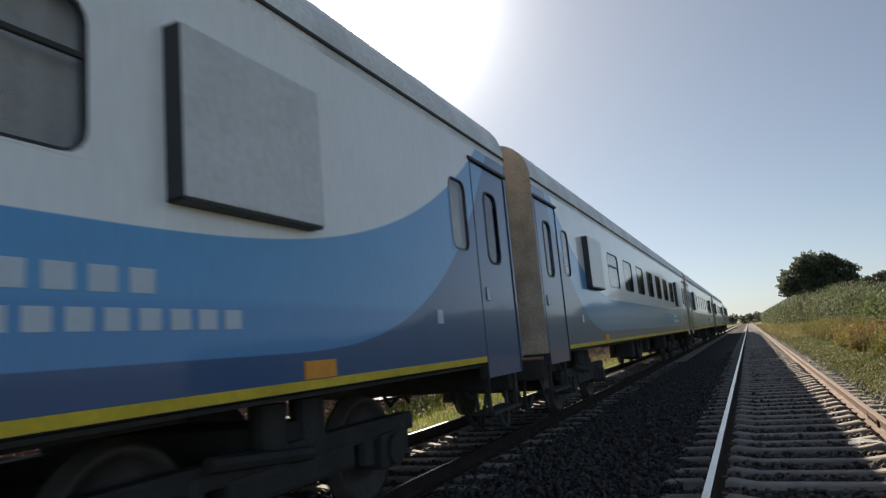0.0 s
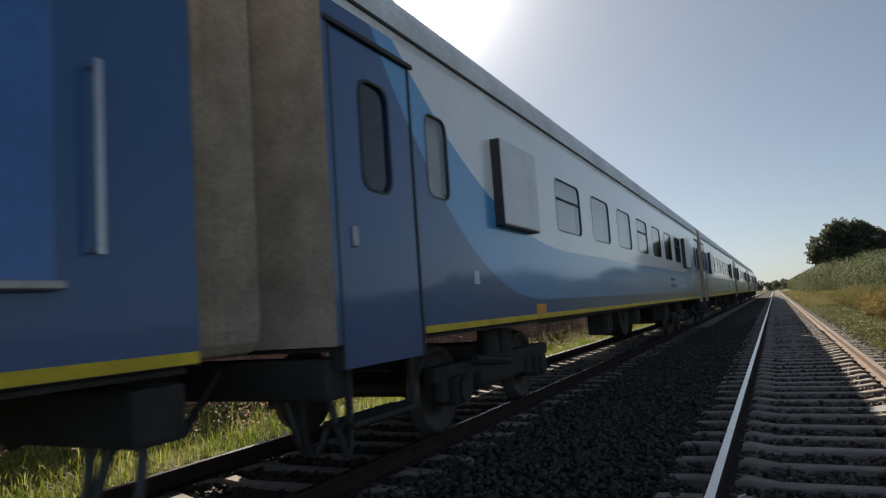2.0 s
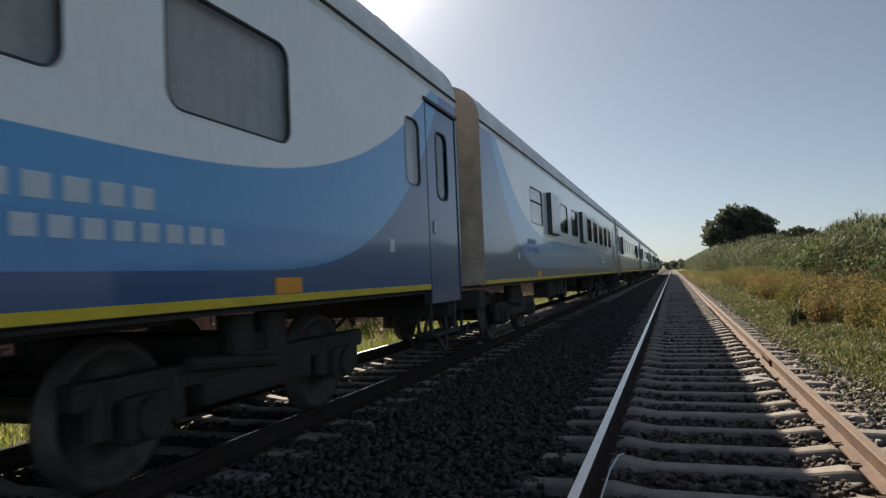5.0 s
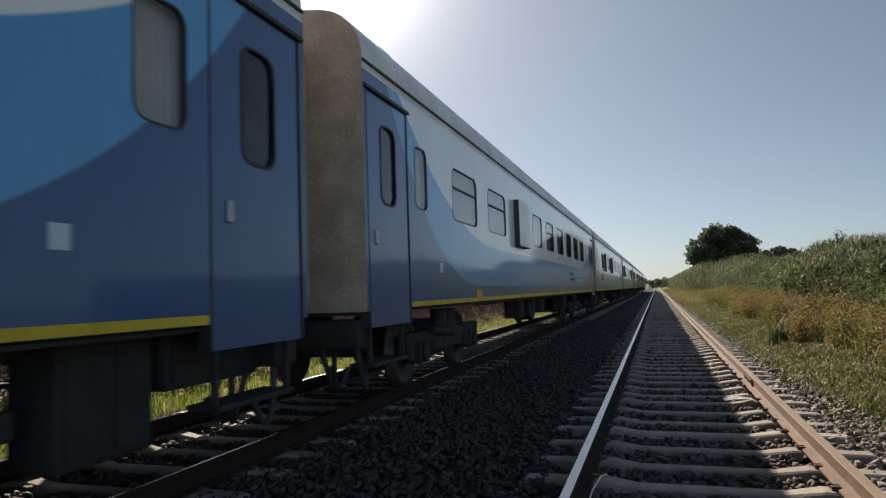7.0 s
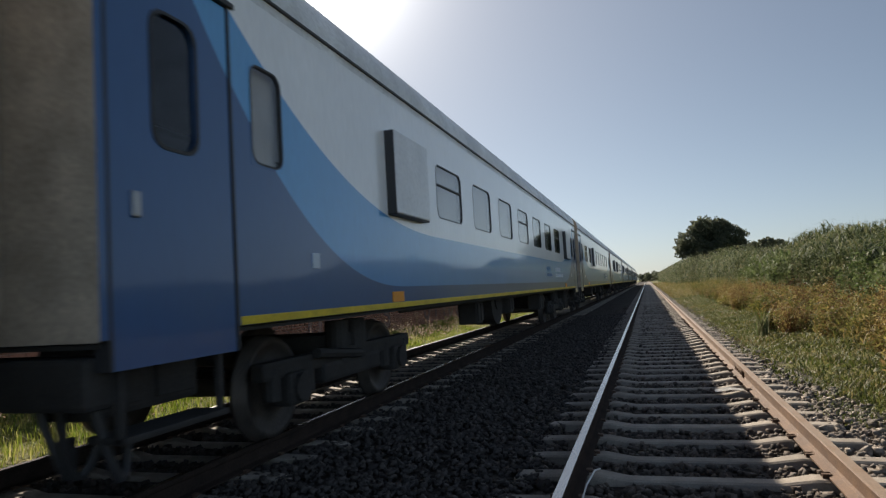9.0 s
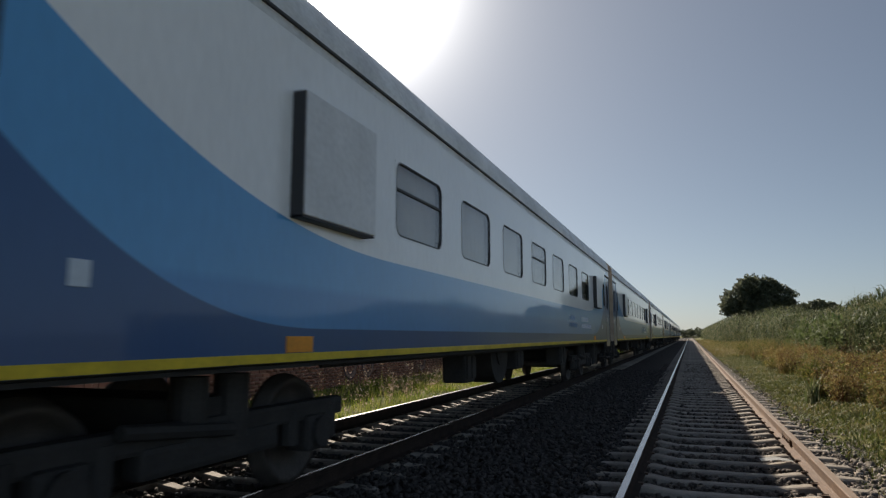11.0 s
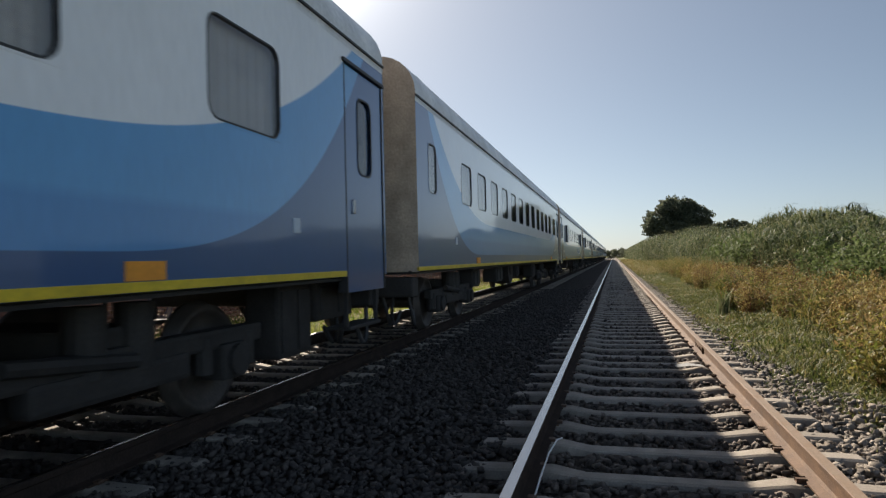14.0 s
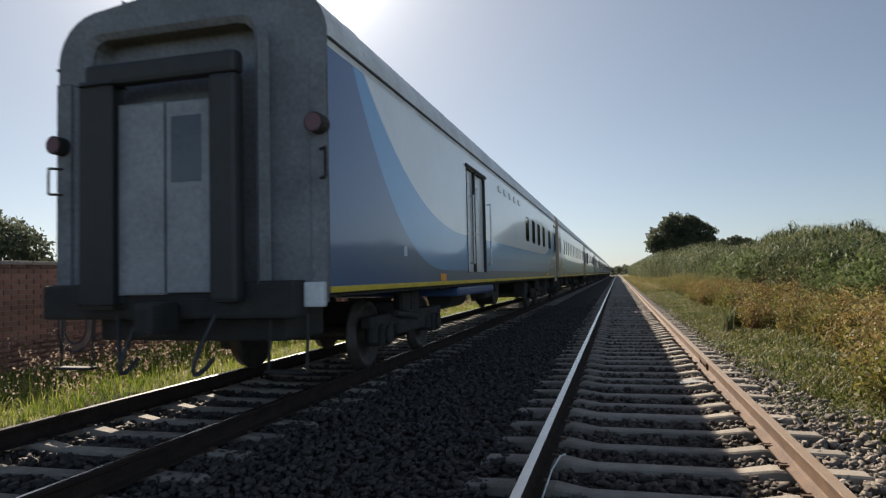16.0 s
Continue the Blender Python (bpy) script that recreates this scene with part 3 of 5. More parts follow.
def ring_plate(bm, sx, outer, inner, x0, x1):
    """A plate with a rounded hole between two depths of the side wall."""
    rows = []
    for x in (x0, x1):
        rows.append([[bm.verts.new((sx * x, y, z)) for y, z in loop] for loop in (outer, inner)])
    n = len(outer)
    for i in range(n):
        j = (i + 1) % n
        bm.faces.new((rows[1][0][i], rows[1][0][j], rows[1][1][j], rows[1][1][i]))
        bm.faces.new((rows[1][1][i], rows[1][1][j], rows[0][1][j], rows[0][1][i]))
        bm.faces.new((rows[0][0][j], rows[0][0][i], rows[1][0][i], rows[1][0][j]))


def square_loop(y0, y1, z0, z1, like):
    """The points of a rectangle's edge that face those of a rounded loop inside it."""
    out_pts = []
    k = len(like) // 4
    for i, (y, z) in enumerate(like):
        corner, step = divmod(i, k)
        yc, zc = ((y1, z1), (y0, z1), (y0, z0), (y1, z0))[corner]
        first_upright = corner % 2 == 0     # the arc starts on an upright edge at every other corner
        if step == k // 2:
            out_pts.append((yc, zc))
        elif (step < k // 2) == first_upright:
            out_pts.append((yc, z))
        else:
            out_pts.append((y, zc))
    return out_pts


def carriage_window(car, sx, y0, y1, z0, z1, r=0.1, bar=False):
    edge = rounded(y0 + 0.004, y1 - 0.004, z0 + 0.004, z1 - 0.004, r)
    inner = rounded(y0 + 0.02, y1 - 0.02, z0 + 0.02, z1 - 0.02, r - 0.014)
    bm = bmesh.new()
    ring_plate(bm, sx, edge, inner, HALF - 0.03, HALF + 0.004)
    win = part("window", bm, M_rubber, car, "black rubber window gasket")
    bm = bmesh.new()
    ring_plate(bm, sx, square_loop(y0 - 0.01, y1 + 0.01, z0 - 0.01, z1 + 0.01, edge), edge, HALF - 0.03, HALF + 0.0025)
    part("surround", bm, M_paint, win, "painted rounded surround")
    bm = bmesh.new()
    box(bm, sx * (HALF - 0.016), sx * (HALF - 0.010), y0, y1, z0, z1)
    pane = part("pane", bm, M_glass, win, "tinted glass")
    bm = bmesh.new()
    folds = 16
    row = [[bm.verts.new((sx * (HALF - 0.09 - 0.012 * (k % 2)), y0 - 0.03 + (y1 - y0 + 0.06) * k / folds, z)) for k in range(folds + 1)] for z in (z0 - 0.04, z1 + 0.04)]
    for k in range(folds):
        bm.faces.new((row[0][k], row[0][k + 1], row[1][k + 1], row[1][k]))
    part("curtain", bm, M_curtain, win, "drawn grey curtain")
    if bar:
        bm = bmesh.new()
        zb = z0 + (z1 - z0) * 0.62
        box(bm, sx * (HALF - 0.02), sx * (HALF + 0.006), y0 + 0.02, y1 - 0.02, zb - 0.014, zb + 0.014, 0.004)
        part("window_bar", bm, M_rubber, win)
    return win


def end_door(car, sx, y0, y1):
    """A boarding door with a tall rounded light; it reaches below the body side."""
    bm = bmesh.new()
    hole = rounded((y0 + y1) / 2 - 0.19, (y0 + y1) / 2 + 0.19, 2.2, 3.02, 0.12)
    outer = square_loop(y0 + 0.03, y1 - 0.03, 0.92, 3.31, hole)
    ring_plate(bm, sx, outer, hole, HALF - 0.06, HALF - 0.008)
    door = part("boarding_door", bm, M_paint, car, "blue boarding door with a tall rounded light")
    bm = bmesh.new()
    ring_plate(bm, sx, [(y * 1.0 + (0.025 if y > (y0 + y1) / 2 else -0.025), z + (0.02 if z > 2.6 else -0.02)) for y, z in hole], hole, HALF - 0.03, HALF - 0.002)
    gasket = part("door_gasket", bm, M_rubber, door)
    bm = bmesh.new()
    box(bm, sx * (HALF - 0.032), sx * (HALF - 0.026), y0 + 0.2, y1 - 0.2, 2.15, 3.06)
    part("door_light", bm, M_darkglass, door, "tinted glass")
    bm = bmesh.new()
    for yy in (y0 + 0.012, y1 - 0.012):
        box(bm, sx * (HALF - 0.1), sx * (HALF + 0.003), yy - 0.012, yy + 0.012, 0.92, 3.36, 0.003)
    box(bm, sx * (HALF - 0.1), sx * (HALF + 0.025), y0 - 0.04, y1 + 0.04, 3.32, 3.36, 0.008)
    part("door_frame", bm, M_rubber, car, "dark rubber door seal")
    bm = bmesh.new()
    box(bm, sx * (HALF - 0.01), sx * (HALF + 0.015), y0 + 0.18, y0 + 0.24, 1.75, 1.9, 0.01)
    part("door_handle", bm, M_steel, door, "small steel door handle")
    bm = bmesh.new()
    box(bm, sx * (HALF - 0.3), sx * (HALF - 0.02), y0 + 0.12, y1 - 0.12, 0.52, 0.56, 0.01)
    for yy in (y0 + 0.14, y1 - 0.14):
        box(bm, sx * (HALF - 0.1), sx * (HALF - 0.06), yy - 0.02, yy + 0.02, 0.52, 0.95)
    part("step", bm, M_under, car)
    return door


def handrail(car, sx, y, z0, z1):
    bm = bmesh.new()
    rod(bm, (sx * (HALF + 0.07), y, z0), (sx * (HALF + 0.07), y, z1), 0.017, 8)
    for z in (z0 + 0.02, z1 - 0.02):
        rod(bm, (sx * (HALF - 0.01), y, z), (sx * (HALF + 0.07), y, z), 0.014, 6)
    return part("handrail", bm, M_steel, car)


WHEEL_R = 0.4575


def wheelset(parent):
    """An axle with two wheels; the origin lies on the axle."""
    ax = empty("wheelset")
    ax.parent = parent
    bm = bmesh.new()
    rod(bm, (-1.1, 0, 0), (1.1, 0, 0), 0.085, 14)
    part("axle", bm, M_wheel, ax)
    for s in (-1, 1):
        bm = bmesh.new()
        prof = [(0.80, 0.10), (0.80, 0.36), (0.80, 0.486), (0.835, 0.486), (0.842, 0.4575), (0.935, 0.452), (0.935, 0.40), (0.905, 0.375), (0.875, 0.30), (0.89, 0.18), (0.945, 0.16), (0.945, 0.08)]
        seg = 36
        rings = []
        for i in range(seg):
            a = 2 * math.pi * i / seg
            rings.append([bm.verts.new((s * x, r * math.cos(a), r * math.sin(a))) for x, r in prof])
        for i in range(seg):
            A, B = rings[i], rings[(i + 1) % seg]
            for j in range(len(prof) - 1):
                bm.faces.new((A[j], B[j], B[j + 1], A[j + 1]) if s > 0 else (A[j + 1], B[j + 1], B[j], A[j]))
        part("wheel", bm, M_wheel, ax, "worn steel wheel", True)
    return ax


def bogie(car, yc):
    b = empty("bogie")
    b.parent = car
    b.location = (0, yc, 0)
    for s in (-1, 1):
        bm = bmesh.new()
        box(bm, s * 1.02, s * 1.16, -1.75, 1.75, 0.56, 0.72, 0.03)
        box(bm, s * 1.0, s * 1.18, -0.7, 0.7, 0.40, 0.60, 0.04)
        for yy in (-1.25, 1.25):
            box(bm, s * 0.98, s * 1.22, yy - 0.17, yy + 0.17, 0.30, 0.60, 0.04)
            rod(bm, (s * 1.2, yy, 0.4575), (s * 1.26, yy, 0.4575), 0.13, 14)
            for dy in (-0.3, 0.3):
                rod(bm, (s * 1.1, yy + dy, 0.38), (s * 1.1, yy + dy, 0.66), 0.085, 10)
        part("bogie_frame", bm, M_under, b, "grimy dark bogie side frame")
        bm = bmesh.new()
        for yy in (-0.22, 0.22):
            rod(bm, (s * 1.08, yy, 0.55), (s * 1.08, yy, 1.0), 0.13, 14)
        rod(bm, (s * 1.2, -0.9, 0.72), (s * 1.2, 0.1, 0.62), 0.05, 8)
        part("spring", bm, M_under, b)
    bm = bmesh.new()
    box(bm, -1.1, 1.1, -0.3, 0.3, 0.55, 0.85, 0.03)
    for yy in (-0.72, 0.72):
        box(bm, -0.95, 0.95, yy - 0.09, yy + 0.09, 0.36, 0.56, 0.02)
    part("bolster", bm, M_under, b)
    sets = []
    for yy in (-1.25, 1.25):
        w = wheelset(b)
        w.location = (0, yy, WHEEL_R)
        sets.append(w)
    return sets


def underfloor(car, items):
    """Tanks and boxes hung under the floor: y from, to, height down to, kind."""
    for y0, y1, zb, sort in items:
        bm = bmesh.new()
        if sort == "tank":
            bm.free()
            for sx in (-1, 1):
                bm = bmesh.new()
                rod(bm, (sx * 0.85, y0, zb + 0.26), (sx * 0.85, y1, zb + 0.26), 0.26, 18)
                for yy in (y0 + 0.15, y1 - 0.15):
                    box(bm, sx * 0.85 - 0.03, sx * 0.85 + 0.03, yy - 0.03, yy + 0.03, zb + 0.3, 1.04)
                part("air_tank", bm, M_under, car)
        elif sort == "drum":
            r = (y1 - y0) / 2
            rod(bm, (0.7, (y0 + y1) / 2, zb + r), (1.15, (y0 + y1) / 2, zb + r), r, 28)
            rod(bm, (1.15, (y0 + y1) / 2, zb + r), (1.18, (y0 + y1) / 2, zb + r), r * 0.45, 16)
            part("fan_drum", bm, M_under, car, "round black fan drum")
        elif sort == "skirt":
            box(bm, -1.5, 1.5, y0, y1, zb, 1.03, 0.05)
            part("equipment_box", bm, M_skirt, car, "blue painted equipment box")
        elif sort == "pipe":
            for sx in (-1, 1):
                rod(bm, (sx * 1.3, y0, zb), (sx * 1.3, y1, zb), 0.02, 8)
                for k in range(int((y1 - y0) / 1.2) + 1):
                    box(bm, sx * 1.3 - 0.02, sx * 1.3 + 0.02, y0 + 1.2 * k, y0 + 1.2 * k + 0.05, zb, 1.04)
            part("brake_pipe", bm, M_under, car)
        else:
            box(bm, 0.88, 1.25, y0, y1, zb, 1.04, 0.04)
            case = part("equipment_box", bm, M_under, car, "grimy black equipment box")
            n = max(2, int((y1 - y0) / 0.45))
            for k in range(n):
                ya = y0 + (y1 - y0) * (k + 0.12) / n
                bm = bmesh.new()
                box(bm, 1.245, 1.27, ya, ya + (y1 - y0) / n * 0.76, zb + 0.06, 0.98, 0.008)
                part("panel", bm, M_under, case)


def letter_bars(car, rows_):
    """Rows of letter-sized plain bars on the visible side."""
    for y0, y1, z0, z1, n in rows_:
        w = (y1 - y0) / n
        for k in range(n):
            bm = bmesh.new()
            box(bm, HALF + 0.001, HALF + 0.004, y0 + k * w + w * 0.16, y0 + (k + 1) * w - w * 0.16, z0, z1)
            part("letter_bar", bm, M_letter, car, "pale letter-sized bar")


def letters(car, words, y, z, size):
    """Painted words, each letter a thin raised piece of its own."""
    cu = bpy.data.curves.new("slogan", "FONT")
    cu.size, cu.extrude = size, 0.002
    tmp = bpy.data.objects.new("slogan", cu)
    scene.collection.objects.link(tmp)
    done = 0
    for k, ch in enumerate(words):
        cu.body = words[:k + 1]
        bpy.context.view_layer.update()
        me = bpy.data.meshes.new_from_object(tmp.evaluated_get(bpy.context.evaluated_depsgraph_get()))
        bm = bmesh.new()
        bm.from_mesh(me)
        count = len(bm.verts)
        bpy.data.meshes.remove(me)
        if count == done:
            bm.free()
            continue
        bm.verts.ensure_lookup_table()
        bmesh.ops.delete(bm, geom=bm.verts[:done], context="VERTS")
        done = count
        part("letter", bm, M_letter, car, "pale painted letter").matrix_local = pose(HALF + 0.003, y, z, 90, 0, 90)
    bpy.data.objects.remove(tmp)


UNDER_A = [(9.05, 9.5, 0.60, "box"), (10.65, 11.75, 0.47, "drum"), (12.0, 12.5, 0.66, "box"), (16.4, 17.1, 0.55, "box"), (5.0, 19.3, 1.02, "pipe")]
UNDER_B = [(7.0, 8.1, 0.60, "box"), (8.35, 9.3, 0.62, "box"), (9.85, 10.85, 0.46, "drum"), (11.8, 12.0, 0.75, "box"), (16.25, 16.9, 0.55, "box"), (5.0, 19.3, 1.02, "pipe")]
UNDER_V = [(5.7, 9.1, 0.86, "skirt"), (6.7, 8.0, 0.58, "tank"), (9.3, 10.1, 0.7, "box"), (10.6, 11.75, 0.47, "drum"), (16.0, 16.6, 0.52, "box"), (22.35, 23.0, 0.34, "box"), (23.15, 24.1, 0.62, "box"), (5.0, 19.3, 1.02, "pipe")]
UNDER_S = [(5.3, 6.0, 0.62, "box"), (8.3, 9.2, 0.62, "box"), (10.8, 11.8, 0.46, "drum"), (12.0, 12.4, 0.66, "box"), (16.1, 16.8, 0.52, "box"), (5.0, 19.3, 1.02, "pipe")]
UNDER_C = UNDER_A + [(22.35, 23.05, 0.34, "box"), (23.15, 24.15, 0.66, "box"), (0.25, 1.2, 0.62, "box")]
Z0, Z1 = 2.25, 3.02


def carriage(name, label, windows, doors, under, covers=(), bars=(), van=False, letters_at=None):
    """One carriage; the origin is at the rear end on rail level, y runs to its front."""
    car = tagged(empty(name), label, "railway carriage", "carriages of the train")
    rear_door, front_door = doors
    dy = {0: (0.06, 1.20), 1: (BODY - 1.20, BODY - 0.06)}
    holes = [(y0, y1, Z0, Z1) for y0, y1 in windows]
    for flag, k in ((rear_door, 0), (front_door, 1)):
        if flag:
            holes.append((dy[k][0], dy[k][1], 1.089, 3.34))
    if van:
        holes.append((6.05, 7.75, 1.30, 3.25))
    for sx in (1, -1):
        bm = bmesh.new()
        side_wall(bm, sx, holes, 1.088, EAVE, 0.0, BODY)
        if sx > 0:
            body = part("body_side", bm, M_paint, car, "white, blue and navy painted side")
        else:
            part("body_side", bm, M_paint, car)
        # lower skirt of the doorways and the yellow line between them
        a = 1.22 if rear_door else 0.0
        b = BODY - (1.22 if front_door else 0.0)
        bm = bmesh.new()
        box(bm, sx * (HALF - 0.03), sx * (HALF + 0.006), a, b, 1.09, 1.15, 0.004)
        part("yellow_line", bm, M_yellow, car, "yellow stripe along the sill")
        bm = bmesh.new()
        box(bm, sx * (HALF - 0.16), sx * (HALF - 0.10), a, b, 1.05, 1.10, 0.004)
        part("sill", bm, M_under, car)
    # roof with gutters
    bm = bmesh.new()
    prof = SHOULDER + [(-x, z) for x, z in reversed(SHOULDER[:-1])]
    sweep_y(bm, prof, 0.0, BODY, False)
    part("roof", bm, M_roof, car, "grey rounded roof", True)
    for sx in (1, -1):
        bm = bmesh.new()
        box(bm, sx * (HALF - 0.01), sx * (HALF + 0.024), 0.0, BODY, 3.572, 3.598, 0.006)
        part("gutter", bm, M_rubber, car, "dark rain gutter")
    # floor, ends
    bm = bmesh.new()
    box(bm, -HALF + 0.06, HALF - 0.06, 0.03, BODY - 0.03, 1.045, 1.07)
    part("floor_frame", bm, M_under, car)
    for k in range(1, 11):
        bm = bmesh.new()
        box(bm, -1.5, 1.5, k * 2.2, k * 2.2 + 0.5, 1.072, 2.1, 0.03)
        part("bench", bm, M_inner, car, "dark seat bench")
    for yy in (0.0, BODY):
        bm = bmesh.new()
        outline = [(HALF, 1.08)] + prof + [(-HALF, 1.08)]
        vs = [bm.verts.new((x, yy, z)) for x, z in outline]
        bm.faces.new(vs if yy > 0 else vs[::-1])
        bmesh.ops.triangulate(bm, faces=bm.faces[:])
        part("end_wall", bm, M_endgrey if van and yy == 0 else M_cream, car)
        s = -1 if yy == 0 else 1
        tail = van and yy == 0
        bm = bmesh.new()
        loops = []
        for k in range(6 if tail else 11):
            d = 0.0 if k % 2 else 0.055
            ring = rounded(-1.0 + d, 1.0 - d, 1.05, 3.80 - d, 0.18, 3)
            loops.append([bm.verts.new((x, yy + s * 0.055 * k, z)) for x, z in ring])
        for A, B in zip(loops, loops[1:]):
            for i in range(len(A)):
                j = (i + 1) % len(A)
                bm.faces.new((A[i], A[j], B[j], B[i]) if s < 0 else (A[j], A[i], B[i], B[j]))
        part("gangway_bellows", bm, M_endgrey if tail else M_cream, car, "grey gangway bellows" if tail else "dusty beige gangway bellows")
        if tail:
            continue
        for hx, dx in ((0.95, 0.1), (1.18, -0.08), (1.36, 0.06)):
            bm = bmesh.new()
            tube(bm, [Vector((hx + dx * math.sin(u * 3.1), yy - s * (0.12 + 0.3 * u), 0.92 - 0.62 * math.sin(u * 2.4))) for u in np.linspace(0, 1, 8)], 0.028, 6)
            part("brake_hose", bm, M_rubber, car, "hanging black rubber hose")
        bm = bmesh.new()
        box(bm, -0.12, 0.12, min(yy, yy + s * 0.55), max(yy, yy + s * 0.55), 0.78, 1.0, 0.03)
        part("coupler", bm, M_under, car)
        for sx in (-0.55, 0.55):
            bm = bmesh.new()
            rod(bm, (sx, yy, 0.95), (sx * 0.9, yy + s * 0.3, 0.55), 0.03, 8)
            rod(bm, (sx * 0.9, yy + s * 0.3, 0.55), (sx * 0.8, yy + s * 0.55, 0.7), 0.03, 8)
            part("brake_hose", bm, M_under, car)
        bm = bmesh.new()
        box(bm, -1.5, 1.5, min(yy, yy - s * 0.3), max(yy, yy - s * 0.3), 0.72, 1.0, 0.03)
        part("headstock", bm, M_under, car)
    for y0, y1 in windows:
        for sx in (1, -1):
            carriage_window(car, sx, y0, y1, Z0, Z1, min(0.13, (y1 - y0) / 4), bar=any(abs(y0 - v) < 0.05 for v in bars))
    for flag, k in ((rear_door, 0), (front_door, 1)):
        if flag:
            for sx in (1, -1):
                end_door(car, sx, *dy[k])
    for y0, y1 in covers:
        bm = bmesh.new()
        box(bm, HALF - 0.005, HALF + 0.11, y0, y1, 2.14, 3.08, 0.012)
        cover = part("window_cover", bm, M_white, car, "white box cover standing out from the side")
        # black strips put the shade of the cover's rear and underside into colour
        bm = bmesh.new()
        box(bm, HALF - 0.004, HALF + 0.106, y0 - 0.02, y0 - 0.001, 2.12, 3.07, 0.004)
        box(bm, HALF - 0.004, HALF + 0.106, y0 - 0.02, y1 - 0.02, 2.12, 2.139, 0.004)
        part("cover_seal", bm, M_rubber, cover, "dark strip standing in for shade round the cover")
    for yy in (4.2, BODY - 4.2):
        bm = bmesh.new()
        box(bm, HALF + 0.001, HALF + 0.012, yy - 0.17, yy + 0.17, 1.155, 1.27, 0.003)
        part("marker_plate", bm, M_orange, car, "orange marker plate")
    for yy in (2.32, BODY - 2.3):
        bm = bmesh.new()
        box(bm, HALF + 0.001, HALF + 0.008, yy - 0.06, yy + 0.06, 1.5, 1.63, 0.003)
        part("socket_plate", bm, M_letter, car, "small white plate")
    # roof vents
    for yy in (1.4, BODY - 1.6):
        bm = bmesh.new()
        box(bm, 0.9, 1.2, yy, yy + 0.42, 4.02, 4.29, 0.05)
        part("roof_vent", bm, M_roof, car)
    underfloor(car, under)
    sets = bogie(car, 3.9) + bogie(car, BODY - 3.9)
    if letters_at:
        letters_at(car)
    return car, sets


def series(first, pitch, width, n):
    return [(first + k * pitch, first + k * pitch + width) for k in range(n)]


DAY = [(1.42, 1.86)] + series(5.2, 2.0, 1.3, 7) + [(22.5, 22.95)]
TURNED = [(1.42, 1.86)] + series(5.85, 2.0, 1.3, 7) + [(22.5, 22.95)]


def name_rows(car):
    letter_bars(car, [(17.62, 18.88, 1.655, 1.775, 6), (17.62, 19.46, 1.48, 1.585, 10)])
    letters(car, "200 AÑOS DE", 15.75, 1.66, 0.155)
    letters(car, "INDEPENDENCIA", 15.75, 1.49, 0.155)


def slogan_rows(car):
    letter_bars(car, [(17.4, 18.1, 1.655, 1.755, 6), (17.4, 18.64, 1.53, 1.62, 10)])
    letters(car, "200 AÑOS DE", 15.75, 1.67, 0.14)
    letters(car, "INDEPENDENCIA", 15.75, 1.53, 0.14)
    letters(car, "200 AÑOS DE", 3.12, 1.82, 0.155)
    letters(car, "INDEPENDENCIA", 3.12, 1.64, 0.155)


CARS = {}
blue_words = "white, blue and navy passenger carriage with a yellow sill line"
CARS[0] = carriage("passenger_carriage", "white, blue and navy passenger carriage with pale lettering", DAY, (1, 1), UNDER_A, [(2.95, 4.1), (18.95, 20.15)], [5.2, 11.2, 17.2], letters_at=name_rows)
CARS[2] = carriage("passenger_carriage", blue_words, [(1.42, 1.86), (2.92, 4.25), (4.97, 6.35)] + series(9.2, 1.95, 1.3, 6) + [(22.5, 22.95)], (1, 1), UNDER_A, [(7.15, 8.25)], [2.92, 4.97, 11.15], letters_at=name_rows)
CARS[3] = carriage("passenger_carriage", blue_words, TURNED, (1, 1), UNDER_C, [(4.05, 5.2), (20.15, 21.3)], [5.85, 11.85, 17.85], letters_at=name_rows)
CARS[1] = carriage("dining_carriage", "white, blue and navy dining carriage with a painted slogan and handrails", [(3.57, 4.9), (7.31, 8.6), (9.27, 10.57)] + series(12.9, 1.88, 1.3, 5), (0, 0), UNDER_B, [(5.5, 6.6), (11.05, 12.1)], [3.57, 12.9, 16.66, 20.42], letters_at=slogan_rows)
CARS[5] = carriage("sleeping_carriage", "white, blue and navy carriage with narrow closely spaced windows", [(0.6, 1.08)] + series(2.78, 1.5, 0.92, 12) + [(21.15, 22.45)], (0, 1), UNDER_S, [], [21.15])
CARS[6] = carriage("luggage_van", "white, blue and navy luggage van with a wide side door", [(14.1, 14.9), (15.65, 16.46), (17.16, 17.96), (18.74, 19.56), (20.78, 21.8)], (0, 1), UNDER_V, [], [], van=True)

# doorway with handrails on the dining carriage
car = CARS[1][0]
bm = bmesh.new()
box(bm, HALF - 0.02, HALF + 0.012, 22.95, 23.62, 1.44, 3.2, 0.02)
service = part("service_door", bm, M_doorblue, car, "blue service door")
bm = bmesh.new()
box(bm, HALF, HALF + 0.08, 22.92, 23.62, 1.45, 1.49, 0.008)
part("foot_plate", bm, M_steel, service, "bright steel foot plate")
for yy in (22.80, 23.78):
    handrail(car, 1, yy, 1.6, 2.45)

# side doors and rear end of the van
car = CARS[6][0]
